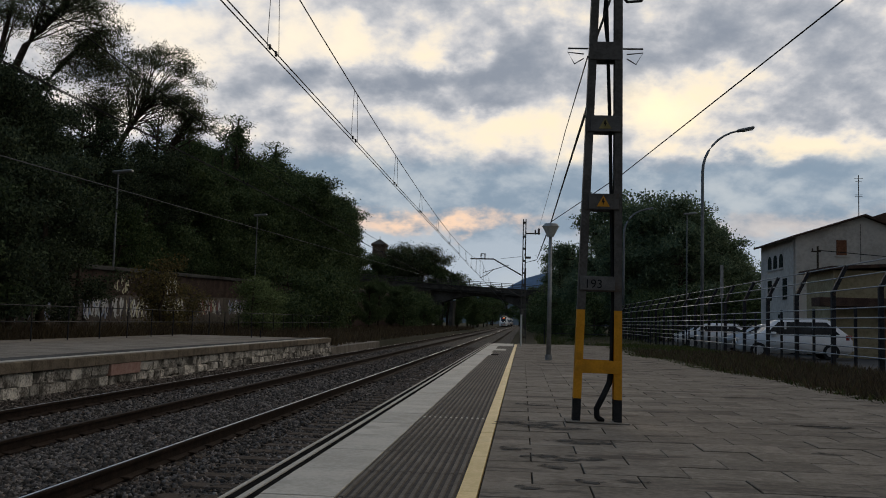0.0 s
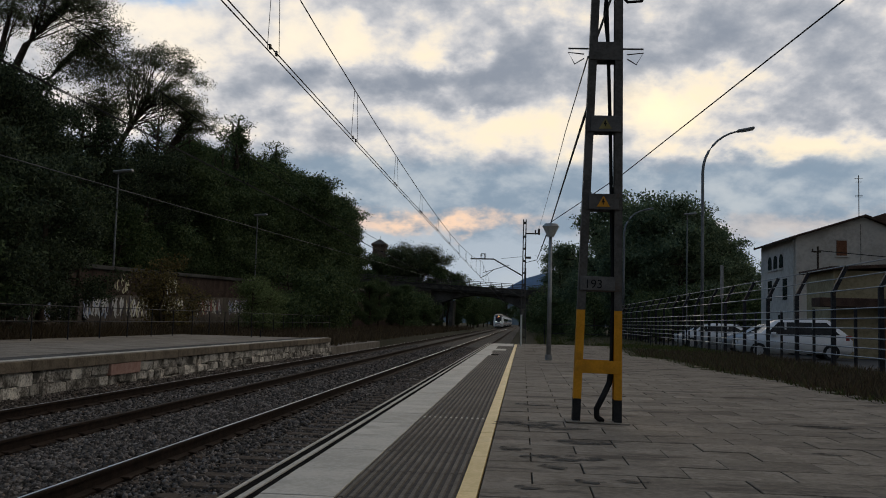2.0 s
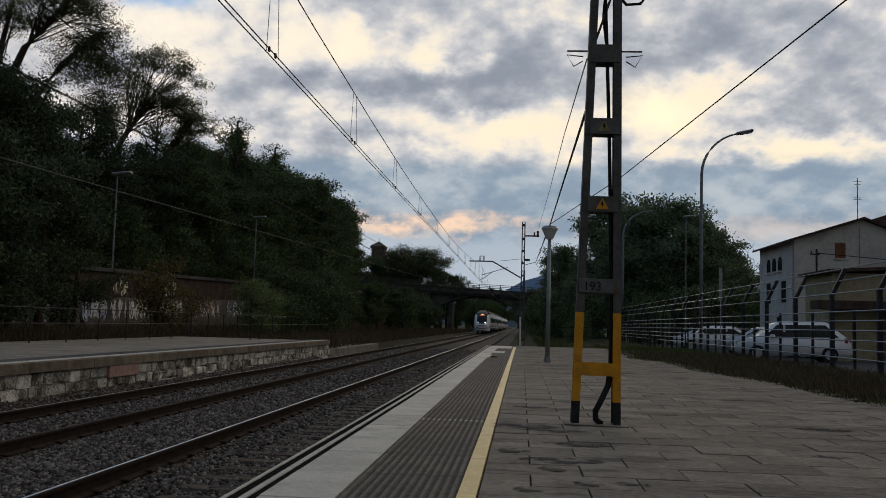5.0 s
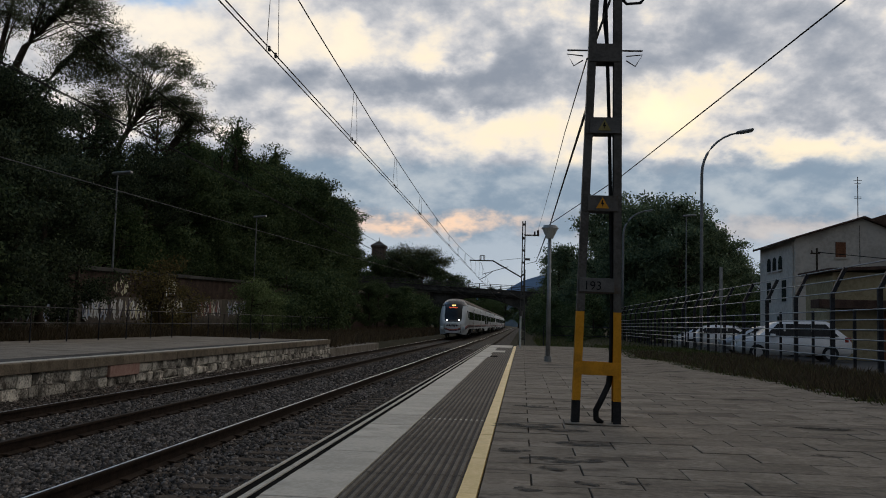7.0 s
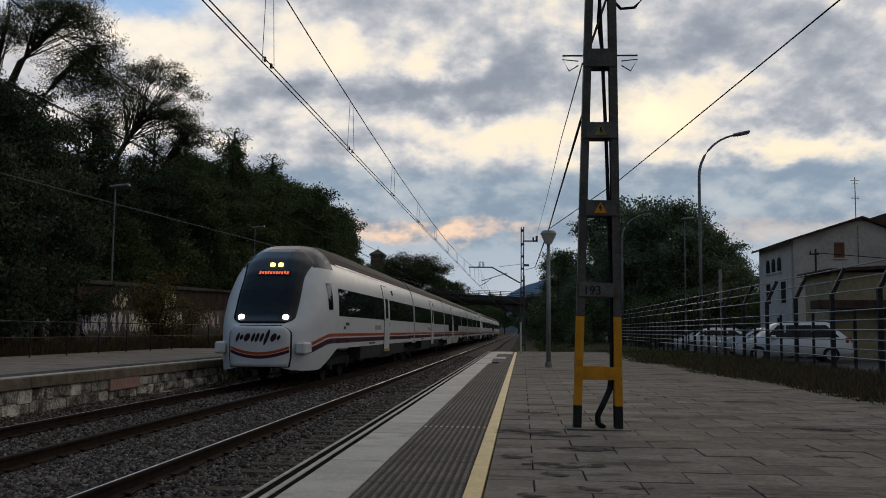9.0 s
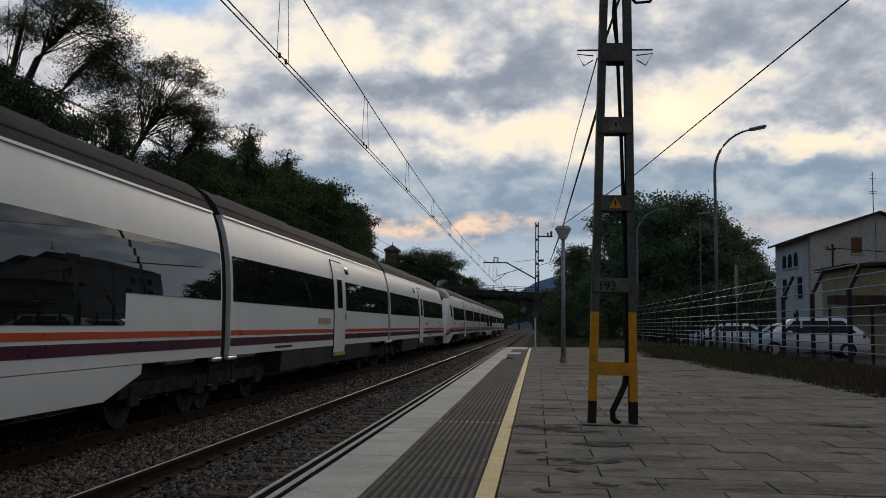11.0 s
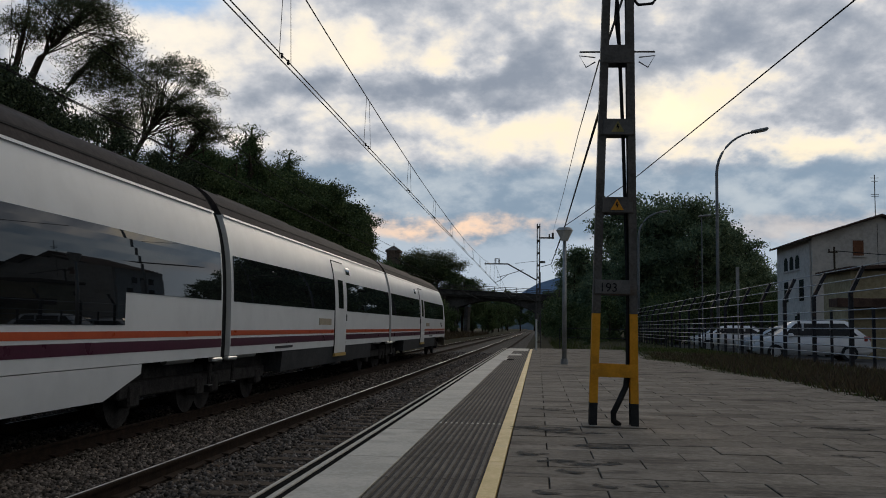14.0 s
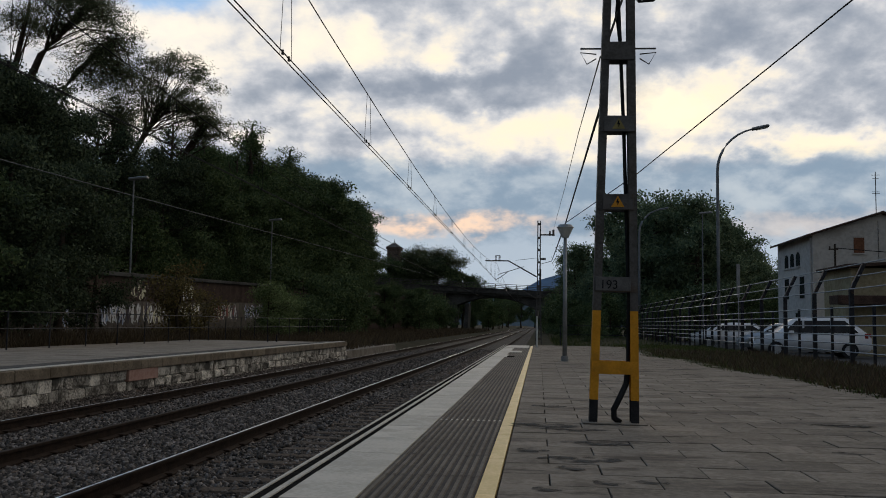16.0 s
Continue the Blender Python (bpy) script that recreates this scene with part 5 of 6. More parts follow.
def roof_gear(car, y0, y1, rnd):
    for s in (-1, 1):
        part("roof_fairing", side_patch(y0, y1, 3.39, 3.43, 0.03, False, s, 1, 1), M["t_white"], car, "pale gutter strip")
        part("roof_seam", side_patch(y0, y1, 3.60, 3.635, 0.012, False, s, 1, 1), M["t_seam"], car)
    a = y0 + 1.2
    while a < y1 - 3:
        ln = rnd.uniform(4.5, 6.5)
        part("roof_unit", boxed(-0.70, 0.70, a, a + ln, 3.85, 3.985, bevel=0.04), M["t_grey"], car, "grey roof equipment cover")
        a += ln + rnd.uniform(0.5, 1.8)


def end_brackets(car, y, out):
    """Pale damper ends under the gangway; out: which way the neighbouring car lies."""
    for s in (-1, 1):
        b = part("damper_bracket", boxed(s * 1.43 - 0.05, s * 1.43 + 0.05, min(y, y - out * 0.45), max(y, y - out * 0.45), 0.86, 0.93, bevel=0.02), M["t_metal"], car, "pale metal damper bracket")
        part("rod", tubed([(s * 1.42, y - out * 0.42, 0.84), (s * 1.40, y - out * 0.42, 0.50)], 0.03, 6), M["t_under"], b)
        part("foot", boxed(s * 1.40 - 0.04, s * 1.40 + 0.04, y - out * 0.42 - 0.1, y - out * 0.42 + 0.1, 0.46, 0.49, bevel=0.01), M["t_skirt"], b)


def end_car(label):
    car = thing("train_car", Matrix.Identity(4), label, "train car", "train cars")
    ys = [TIP + y * (3.4 - TIP) / 3.4 if y < 3.4 else y for y in (0.0, 0.025, 0.05, 0.09, 0.13, 0.2, 0.28, 0.38, 0.5, 0.65, 0.8, 0.97, 1.15, 1.37, 1.6, 1.85, 2.1, 2.4, 2.7, 3.0, 3.4, 3.7, 4.0, 4.3, 4.6, 8, 14, END_LEN - 0.22)]
    part("body", loft([section(y, 0.38 + 0.56 * max(0.0, min((y - 1.7) / 1.6, 1.0)), 3.40, True) for y in ys]), M["t_white"], car, "white painted body shell", smooth=True)
    part("roof_front", loft([section(y, 3.22, 9.9, True, True, 0.004) for y in ys[15:21]]), M["t_mask"], car, "black roof front", smooth=True)
    part("roof", loft([section(y, 3.40, 9.9, True, True, 0.003) for y in ys[20:]]), M["t_grey"], car, "dark grey roof", smooth=True)
    part("skirt", loft([section(y, 0.50, 0.93, True, False, -0.02) for y in (7.4, 14, 18.6)]), M["t_skirt"], car, "dark grey skirt")
    part("underframe", boxed(-1.0, 1.0, 3.2, END_LEN - 0.3, 0.55, 0.95), M["t_under"], car)
    bogie(car, 5.2)
    bogie(car, END_LEN - 1.6)
    end_brackets(car, END_LEN - 0.15, 1)
    # face
    mask = lambda z: (lambda w: (-w, w))(0.83 + 0.03 * math.sin((z - 1.66) * 2.2) + 0.17 * max(0.0, (min(z, 3.35) - 2.75) / 0.60) ** 2 - 1.0 * max(0.0, z - 3.35) - 0.22 * max(0.0, (1.80 - z) / 0.16) ** 2)
    win = part("windscreen", front_patch((1.64, 3.74, mask), 0.012, 32, 18), M["t_mask"], car, "black wraparound windscreen and mask", smooth=True)
    for s in (-1, 1):
        x, z = s * 0.60, 1.80
        part("headlight", tubed([(x, nose_y(x, z) - 0.085, z), (x, nose_y(x, z) + 0.05, z)], 0.08, 16), M["t_head"], win, "lit white headlight")
        x, z = s * 0.115, 3.27
        part("top_light", tubed([(x, nose_y(x, z) - 0.07, z), (x, nose_y(x, z) + 0.05, z)], 0.075, 14), M["t_warm"], win, "lit warm top lamp")
    panel = part("display", front_patch((2.96, 3.10, lambda z: (-0.46, 0.46)), 0.022, 2, 6), M["t_mask"], win, "destination display")
    for i in range(11):
        part("display_bar", front_patch((2.985 + 0.012 * (i % 2), 3.065 + 0.012 * (i % 3 == 0), lambda z: (-0.42 + 0.077 * i, -0.372 + 0.077 * i)), 0.03, 1, 1), M["t_led"], panel, "lit red display bar")
    cover_span = lambda z: (lambda w: (-w, w))(0.80 - 0.22 * max(0.0, (z - 1.36) / 0.2) ** 2 - 0.05 * max(0.0, (0.75 - z) / 0.3))
    cov = part("coupler_cover", front_patch((0.50, 1.555, cover_span), 0.03, 12, 14), M["t_white"], car, "white coupler cover with a company mark", smooth=True)
    seam_span = lambda z: (lambda w: (-w, w))(cover_span(z)[1] + 0.035)
    part("cover_seam", front_patch((0.49, 1.59, seam_span), 0.014, 12, 14), M["t_seam"], car, "black seam")
    part("orange_stripe", front_patch((0.80, 0.87, lambda z: (-0.78, 0.78)), 0.036, 2, 14, 0.26), M["t_orange"], cov, "orange stripe")
    part("purple_stripe", front_patch((0.70, 0.785, lambda z: (-0.78, 0.78)), 0.036, 2, 14, 0.26), M["t_purple"], cov, "dark purple stripe")
    for x0, w, h in ((-0.56, 0.045, 0.12), (-0.45, 0.05, 0.07), (-0.30, 0.075, 0.11), (-0.14, 0.045, 0.12), (-0.03, 0.05, 0.12), (0.09, 0.045, 0.12), (0.22, 0.05, 0.21), (0.40, 0.075, 0.11), (0.53, 0.04, 0.07)):
        oval = lambda z: (lambda k: (x0 - w * k + 0.35 * (z - 1.25), x0 + w * k + 0.35 * (z - 1.25)))(math.sqrt(max(1 - ((z - 1.25) / h) ** 2, 0.02)))
        part("company_mark", front_patch((1.25 - h, 1.25 + h, oval), 0.037, 6, 3), M["t_logo"], cov, "dark plain oval mark")
    for s in (-1, 1):
        bm = bmesh.new()
        box(bm, s * 1.08 - 0.14, s * 1.08 + 0.14, 0.52, 1.3, 0.84, 1.16, bevel=0.05)
        part("buffer_box", bm, M["t_white"], car, "white buffer housing")
        # sides
        part("side_window", side_patch(3.6, 12.2, 1.89, 2.70, 0.010, True, s, 6, 8), M["t_black"], car, "long dark tinted window band")
        part("side_window", side_patch(13.9, END_LEN - 0.35, 1.89, 2.70, 0.010, True, s, 4, 8), M["t_black"], car, "long dark tinted window band")
        part("cab_window", side_patch(2.4, 2.8, 2.05, 2.80, 0.012, True, s, 3, 6), M["t_black"], car, "narrow dark cab window")
        part("small_window", side_patch(14.75, 15.2, 2.93, 3.13, 0.012, True, s, 1, 2), M["t_black"], car, "small display window")
        door(car, 12.3, 13.65, True, s)
        stripes(car, 0.9, 12.25, True, s)
        stripes(car, 13.7, END_LEN - 0.25, True, s)
        for y, w, z in ((4.6, 0.55, 1.62), (4.3, 0.3, 1.50)):
            part("company_mark", side_patch(y, y + w, z, z + 0.09, 0.008, True, s, 1, 1), M["t_logo"], car, "small dark company mark")
        part("number_bar", side_patch(8.9, 10.2, 1.00, 1.05, 0.008, True, s, 1, 1), M["t_skirt"], car, "small dark lettering bar")
        part("information_bar", side_patch(10.2, 11.5, 1.50, 1.66, 0.008, True, s, 1, 1), M["t_sand"], car, "sand-coloured lettering bar")
    for s in (-1, 1):
        part("roof_fairing", side_patch(4.0, END_LEN - 0.25, 3.39, 3.43, 0.03, True, s, 6, 1), M["t_white"], car, "pale gutter strip")
        part("roof_seam", side_patch(4.6, END_LEN - 0.25, 3.60, 3.635, 0.012, True, s, 6, 1), M["t_seam"], car)
    part("roof_unit", boxed(-0.70, 0.70, 6, 10.5, 3.85, 3.985, bevel=0.04), M["t_grey"], car, "grey roof equipment cover")
    part("roof_unit", boxed(-0.70, 0.70, 12, 18.5, 3.85, 3.99, bevel=0.04), M["t_grey"], car, "grey roof equipment cover")
    part("gangway", loft([section(y, 0.8, 9.9, False, True, -0.09) for y in (END_LEN - 0.23, END_LEN + 0.02)]), M["t_seam"], car, "black rubber gangway", smooth=True)
    return car


def middle_car(label, low=False):
    rnd = random.Random(8)
    car = thing("train_car", Matrix.Identity(4), label, "train car", "train cars")
    L = MID_LEN
    ys = (0.22, L / 2, L - 0.22)
    part("body", loft([section(y, 0.94, 3.42, False) for y in ys]), M["t_white"], car, "white painted body shell", smooth=True)
    part("roof", loft([section(y, 3.42, 9.9, False) for y in ys]), M["t_grey"], car, "dark grey roof", smooth=True)
    if low:
        part("skirt", loft([section(y, 0.50 if 2.6 < y < 14 else 0.80, 0.93, False, False, 0.0) for y in (2.4, 3.2, 13.2, 14.2)]), M["t_white"], car, "white lowered floor skirt")
    else:
        part("skirt", loft([section(y, 0.50, 0.93, False, False, -0.02) for y in (3.6, L - 3.6)]), M["t_skirt"], car, "dark grey skirt")
    part("underframe", boxed(-1.0, 1.0, 0.4, L - 0.4, 0.55, 0.95), M["t_under"], car)
    bogie(car, 1.6)
    bogie(car, L - 1.6)
    end_brackets(car, 0.15, -1)
    end_brackets(car, L - 0.15, 1)
    d0, d1 = (6.9, 8.25) if low else (8.4, 9.75)
    for s in (-1, 1):
        part("side_window", side_patch(0.35, d0 - 0.08, 1.89, 2.70, 0.010, False, s), M["t_black"], car, "long dark tinted window band")
        part("side_window", side_patch(d1 + 0.2, L - 0.3, 1.89, 2.70, 0.010, False, s), M["t_black"], car, "long dark tinted window band")
        if low:
            part("low_window", side_patch(3.65, d0 - 0.08, 1.46, 1.90, 0.011, False, s), M["t_black"], car, "deep dark tinted window")
            part("low_window", side_patch(d1 + 0.2, 13.6, 1.46, 1.90, 0.011, False, s), M["t_black"], car, "deep dark tinted window")
        else:
            part("small_window", side_patch(d1 + 0.35, d1 + 0.8, 2.93, 3.13, 0.012, False, s, 1, 2), M["t_black"], car, "small display window")
        door(car, d0, d1, False, s, 0.62 if low else 0.76)
        stripes(car, 0.25, d0 - 0.05, False, s)
        stripes(car, d1 + 0.05, L - 0.25, False, s)
        part("number_bar", side_patch(3.0, 4.3, 1.00, 1.05, 0.008, False, s, 1, 1), M["t_skirt"], car, "small dark lettering bar")
        part("information_bar", side_patch(d0 - 1.7, d0 - 0.4, 1.50, 1.66, 0.008, False, s, 1, 1), M["t_sand"], car, "sand-coloured lettering bar") if not low else None
    roof_gear(car, 0.25, L - 0.25, rnd)
    for y in (0.0, L - 0.23):
        part("gangway", loft([section(q, 0.8, 9.9, False, True, -0.09) for q in (y, y + 0.23)]), M["t_seam"], car, "black rubber gangway", smooth=True)
    return car


def train():
    """Ten cars: each unit is an end car, three middle cars and a turned end car. Returns them with their places behind the nose."""
    lead = end_car("white leading train car with black windscreen and lit headlights")
    mid = middle_car("white middle train car with dark window band and orange stripe")
    low = middle_car("white low-floor train car with deep windows and orange stripe", True)
    cars = []
    unit = 2 * END_LEN + 3 * MID_LEN
    for u in range(2):
        base = u * (unit + 0.02)
        a = lead if u == 0 else copy_thing(lead, pose(0, 0, 0))
        if u:
            tagged(a, "white train car, coupled nose to nose with the unit ahead")
        cars.append((a, base, 0))
        spot = base + END_LEN
        for k in range(3):
            kind = low if k == 1 else mid
            first = u == 0 and k in (0, 1)
            c = kind if first else copy_thing(kind, pose(0, 0, 0))
            cars.append((c, spot, 0))
            spot += MID_LEN
        b = copy_thing(lead, pose(0, 0, 0))
        tagged(b, "white rear train car with sloping black end and orange stripe")
        cars.append((b, spot + END_LEN, 180))
    for car, _, _ in cars[1:]:
        for ob in car.children_recursive:
            if ob.name.split(".")[0] in ("headlight", "top_light", "display_bar"):
                ob["label"] = "unlit " + ob.name.split(".")[0].replace("_", " ")
                ob.material_slots[0].link = "OBJECT"
                ob.material_slots[0].material = M["t_seam"] if ob.name.startswith("display") else M["lamp_glass"]
    return cars


CARS = train()


# ---- trees ----
def tree_model(seed, h, spread, crown_from, leaf_mat, leaves, leaf_len, leaf_wid, limbs=9, lean=0.0, flat=False, clump=0.9, bare=0.0, cone=False):
    """A trunk with limbs and a crown of leaf clumps round the limb ends. Returns the meshes of trunk and crown."""
    rnd = random.Random(seed)
    bm = bmesh.new()
    top = Vector((lean * h, rnd.uniform(-0.03, 0.03) * h, h * 0.9))
    trunk = [top * k + Vector((rnd.uniform(-0.15, 0.15), rnd.uniform(-0.15, 0.15), 0)) * (1 if 0 < k < 1 else 0) for k in (0, 0.2, 0.4, 0.6, 0.8, 1.0)]
    r0 = 0.022 * h
    tube(bm, trunk, r0, 8, r0 * 0.25)
    ends = []
    for i in range(limbs):
        k = crown_from + (0.97 - crown_from) * (i + rnd.random()) / limbs
        base = top * k
        a = rnd.uniform(0, 2 * math.pi)
        if cone:
            reach = spread * (1.05 - k)
        elif flat:
            reach = spread * rnd.uniform(0.5, 1.0)
        else:
            reach = spread * math.sqrt(max(0.08, 1 - ((k - crown_from) / (1 - crown_from) * 2 - 0.85) ** 2 * 0.75)) * rnd.uniform(0.65, 1.1)
        rise = h * (rnd.uniform(0.02, 0.12) if not cone else -0.02)
        end = base + Vector((reach * math.cos(a), reach * math.sin(a), rise))
        mid = base.lerp(end, 0.5) + Vector((0, 0, -0.03 * h if not flat else 0.02 * h))
        tube(bm, [base, mid, end], r0 * 0.35, 6, r0 * 0.08)
        ends += [end, base.lerp(end, 0.7), mid] if not flat else [end, base.lerp(end, 0.8)]
        for _ in range(3):
            e2 = mid.lerp(end, rnd.random()) + Vector((rnd.uniform(-1, 1), rnd.uniform(-1, 1), rnd.uniform(-0.3, 0.8))) * spread * 0.32
            tube(bm, [mid, e2], r0 * 0.13, 4, r0 * 0.04)
            ends.append(e2)
    ends.append(top)
    wood = finish("trunk", bm, M["bark"], True)
    c = np.array([tuple(e) for e in ends if rnd.random() >= bare])
    pos = c[RNG.integers(0, len(c), leaves)] + RNG.normal(size=(leaves, 3)) * clump * np.array([1, 1, 0.62])
    leaf = soup("crown", leaf_quads(pos, leaf_len, leaf_wid, 0.2), ((0, 1, 2, 3),), M[leaf_mat], 4)
    return wood, leaf


def plant_tree(models, m, label, name="tree", group="trees on the bank"):
    t = thing(name, m, label, "tree" if name != "shrub" else "shrub", group)
    for n, me in zip(("trunk", "crown"), models):
        ob = new(n, me)
        ob.parent = t
    return t


BROAD = [tree_model(20 + i, 12, 3.3, 0.18, "leaf_dark", 19000, 0.25, 0.15, 18 + i, clump=0.46) for i in range(4)]
# broadleaf trees whose leaves carry the bank's shade in their colour
SHADED = [tree_model(30 + i, 12, 3.3, 0.18, "leaf_shaded", 19000, 0.22, 0.13, 18, clump=0.46) for i in range(2)]
LIGHT = [tree_model(40 + i, 11, 2.6, 0.20, "leaf", 14000, 0.24, 0.14, 16, clump=0.50) for i in range(2)]
STREET = [tree_model(20 + i, 12, 3.3, 0.18, "leaf_street", 17000, 0.25, 0.15, 18 + i, clump=0.46) for i in range(4)]
THIN = [tree_model(50 + i, 12, 1.7, 0.15, "leaf", 6000, 0.17, 0.09, 24, clump=0.28) for i in range(2)]
PINE = [tree_model(60, 14, 4.2, 0.45, "needle", 15000, 0.34, 0.05, 12, lean=0.22, clump=0.5, bare=0.12),
        tree_model(61, 13, 4.6, 0.62, "needle", 17000, 0.32, 0.07, 15, lean=0.10, flat=True, clump=0.55)]
CONIFER = tree_model(70, 11, 2.3, 0.12, "leaf_dark", 9000, 0.28, 0.06, 34, clump=0.22, cone=True)
YELLOWING = tree_model(90, 3.6, 1.2, 0.1, "leaf_yellow", 2600, 0.14, 0.07, 20, clump=0.24)
WILLOWY = tree_model(92, 3.6, 1.3, 0.08, "leaf_fresh", 5200, 0.16, 0.06, 24, clump=0.26)
BUSH = [tree_model(80 + i, 3.2, 1.5, 0.08, mt, 5000, 0.16, 0.09, 13, clump=0.26) for i, mt in enumerate(("leaf", "leaf_yellow", "leaf_dark"))]


def open_pine(seed, trunk, centre, radii, clumps, label, size, hollow):
    """A pine whose crown is made of separate needle pads at the ends of crooked limbs, with gaps of sky between; hollow: how empty its middle is."""
    rnd = random.Random(seed)
    t = thing("pine_tree", Matrix.Translation(trunk[0]), label, "tree", "pines on the bank")
    o = Vector(trunk[0])
    bm = bmesh.new()
    pts = [Vector(p) - o for p in trunk]
    tube(bm, pts, 0.26, 8, 0.09)
    c, pads = Vector(centre) - o, []
    upper = pts[-3:] if len(pts) < 6 else pts[-4:-1]
    for i in range(clumps):
        a, b = rnd.uniform(0, 2 * math.pi), math.asin(rnd.uniform(-0.8, 1.0))
        k = rnd.uniform(hollow, 1.0)
        end = c + Vector((radii[0] * math.cos(a) * math.cos(b), radii[1] * math.sin(a) * math.cos(b), radii[2] * math.sin(b))) * k
        root = upper[0].lerp(upper[1], rnd.random()) if rnd.random() < 0.5 else upper[1].lerp(upper[2], rnd.random())
        bend = Vector((rnd.uniform(-0.35, 0.35), rnd.uniform(-0.3, 0.3), rnd.uniform(-0.1, 0.4)))
        q1, q2 = root.lerp(end, 0.35) + bend, root.lerp(end, 0.7) + bend * 0.6
        tube(bm, [root, q1, q2, end], 0.05, 5, 0.012)
        pads.append(end)
        for j in range(6):
            base = (q2, end, end)[j % 3]
            e2 = base.lerp(end, 0.5) + Vector((rnd.uniform(-1, 1), rnd.uniform(-1, 1), rnd.uniform(-0.25, 0.5))) * 0.85
            tube(bm, [base, e2], 0.014, 4, 0.005)
            if j != 0:
                pads.append(e2)
    part("trunk", bm, M["bark"], t, smooth=True)
    pads = np.array([tuple(p) for p in pads])
    n = clumps * 320
    pos = pads[RNG.integers(0, len(pads), n)] + RNG.normal(size=(n, 3)) * size * np.array([1.15, 1.15, 0.55])
    ob = new("crown", soup("crown", leaf_quads(pos, 0.18, 0.045), ((0, 1, 2, 3),), M["needle"], 4))
    ob.parent = t
    return t


def woods():
    rnd = random.Random(21)
    broad, light, pine = "dense dark broadleaf tree on the bank", "lighter green broadleaf tree on the bank", "tall sparse pine leaning over the bank"
    ridge = ((28, 13.0), (36, 13.6), (40, 12.9), (44, 12.0), (48, 11.2), (52, 11.0), (56, 12.2), (59, 13.6), (62, 14.6), (66, 15.2), (72, 15.2), (80, 15.8), (88, 16.2), (98, 16.4), (108, 16.8), (114, 16.2), (124, 14.6), (200, 13.0))

    def top_at(y):
        for a, b in zip(ridge, ridge[1:]):
            if y <= b[0]:
                return a[1] + (b[1] - a[1]) * (y - a[0]) / (b[0] - a[0])
        return ridge[-1][1]

    y = 29.0
    while y < 111:                                         # front row over the wall
        x = -24.2 + rnd.uniform(-0.9, 0.9)
        z = hill_z(x, y)
        s = (top_at(y) + (rnd.uniform(-0.6, 0.7) if y < 57 else rnd.uniform(-3.0, 0.5)) - z) / 12
        if y < 60:
            plant_tree(SHADED[rnd.randrange(2)], pose(x, y, z - 0.2, 0, 0, rnd.uniform(0, 360)) @ Matrix.Scale(s, 4), "dense broadleaf tree on the bank, leaves coloured dark for shade")
        elif rnd.random() < 0.68:
            plant_tree(BROAD[rnd.randrange(4)], pose(x, y, z - 0.2, 0, 0, rnd.uniform(0, 360)) @ Matrix.Scale(s, 4), broad)
        else:
            plant_tree(LIGHT[rnd.randrange(2)], pose(x, y, z - 0.2, 0, 0, rnd.uniform(0, 360)) @ Matrix.Scale(s * 1.08, 4), light)
        if 57 < y < 108:
            yy = y + rnd.uniform(0.8, 1.8)
            plant_tree(THIN[rnd.randrange(2)], pose(x - 0.6, yy, z - 0.2, 0, 0, rnd.uniform(0, 360)) @ Matrix.Scale((top_at(yy) + rnd.uniform(0.0, 2.0) - z) / 12, 4), "slender feathery young tree on the bank")
        y += 2.9 if y < 62 else 3.6
    y = 30.0
    while y < 150:                                         # second row up the slope
        x = -29.5 + rnd.uniform(-1.5, 1.5)
        z = hill_z(x, y)
        s = (0.83 + (top_at(y * 23.4 / 29.5) - 0.83) * 29.5 / 23.4 - 1.6 - z) / 12
        plant_tree((SHADED * 2 if y < 75 else BROAD)[rnd.randrange(4)], pose(x, y, z - 0.2, 0, 0, rnd.uniform(0, 360)) @ Matrix.Scale(max(s, 0.35), 4), broad)
        y += 7.0
    for y in range(28, 120, 4):                            # undergrowth along the foot of the trees
        x = -22.6 + rnd.uniform(-0.5, 0.4)
        plant_tree(BUSH[2 if rnd.random() < 0.6 else 0], pose(x, y, hill_z(x, y) - 0.2, 0, 0, rnd.uniform(0, 360)) @ Matrix.Scale(rnd.uniform(0.9, 1.5), 4),
                   "dark green undergrowth above the wall", "shrub", "shrubs on the bank")
    open_pine(31, [(-28.6, 57, 5.0), (-27.6, 57, 10.4), (-27.0, 57, 11.6), (-26.4, 57, 12.7), (-25.7, 57, 13.8), (-25.1, 57, 14.9), (-25.0, 57, 16.2)], (-24.5, 57, 16.0), (2.8, 2.0, 2.7), 58, pine, 0.25, 0.6)
    open_pine(37, [(-26.2, 58, 5.0), (-24.6, 58, 10.5), (-23.4, 58, 12.4), (-22.6, 58, 13.6)], (-22.8, 58, 13.6), (1.9, 1.6, 1.7), 22, pine, 0.24, 0.3)
    open_pine(33, [(-30.2, 48, 5.0), (-29.2, 48, 14.0), (-28.45, 48, 15.8), (-27.5, 48, 16.8), (-26.4, 48, 18.0), (-25.4, 48, 19.2)], (-26.2, 48, 18.2), (3.2, 2.2, 2.2), 44, pine, 0.32, 0.35)
    open_pine(34, [(-29.6, 49, 5.0), (-28.2, 49, 13.2), (-26.8, 49, 15.0), (-25.3, 49, 16.4), (-24.4, 49, 17.0)], (-25.2, 49, 15.2), (2.6, 2.0, 2.4), 46, pine, 0.32, 0.2)
    open_pine(36, [(-32.5, 50, 5.0), (-31.5, 50, 14.0), (-31.0, 50, 17.0), (-30.5, 50, 19.5)], (-30.6, 50, 18.6), (2.2, 1.6, 2.4), 18, pine, 0.24, 0.3)
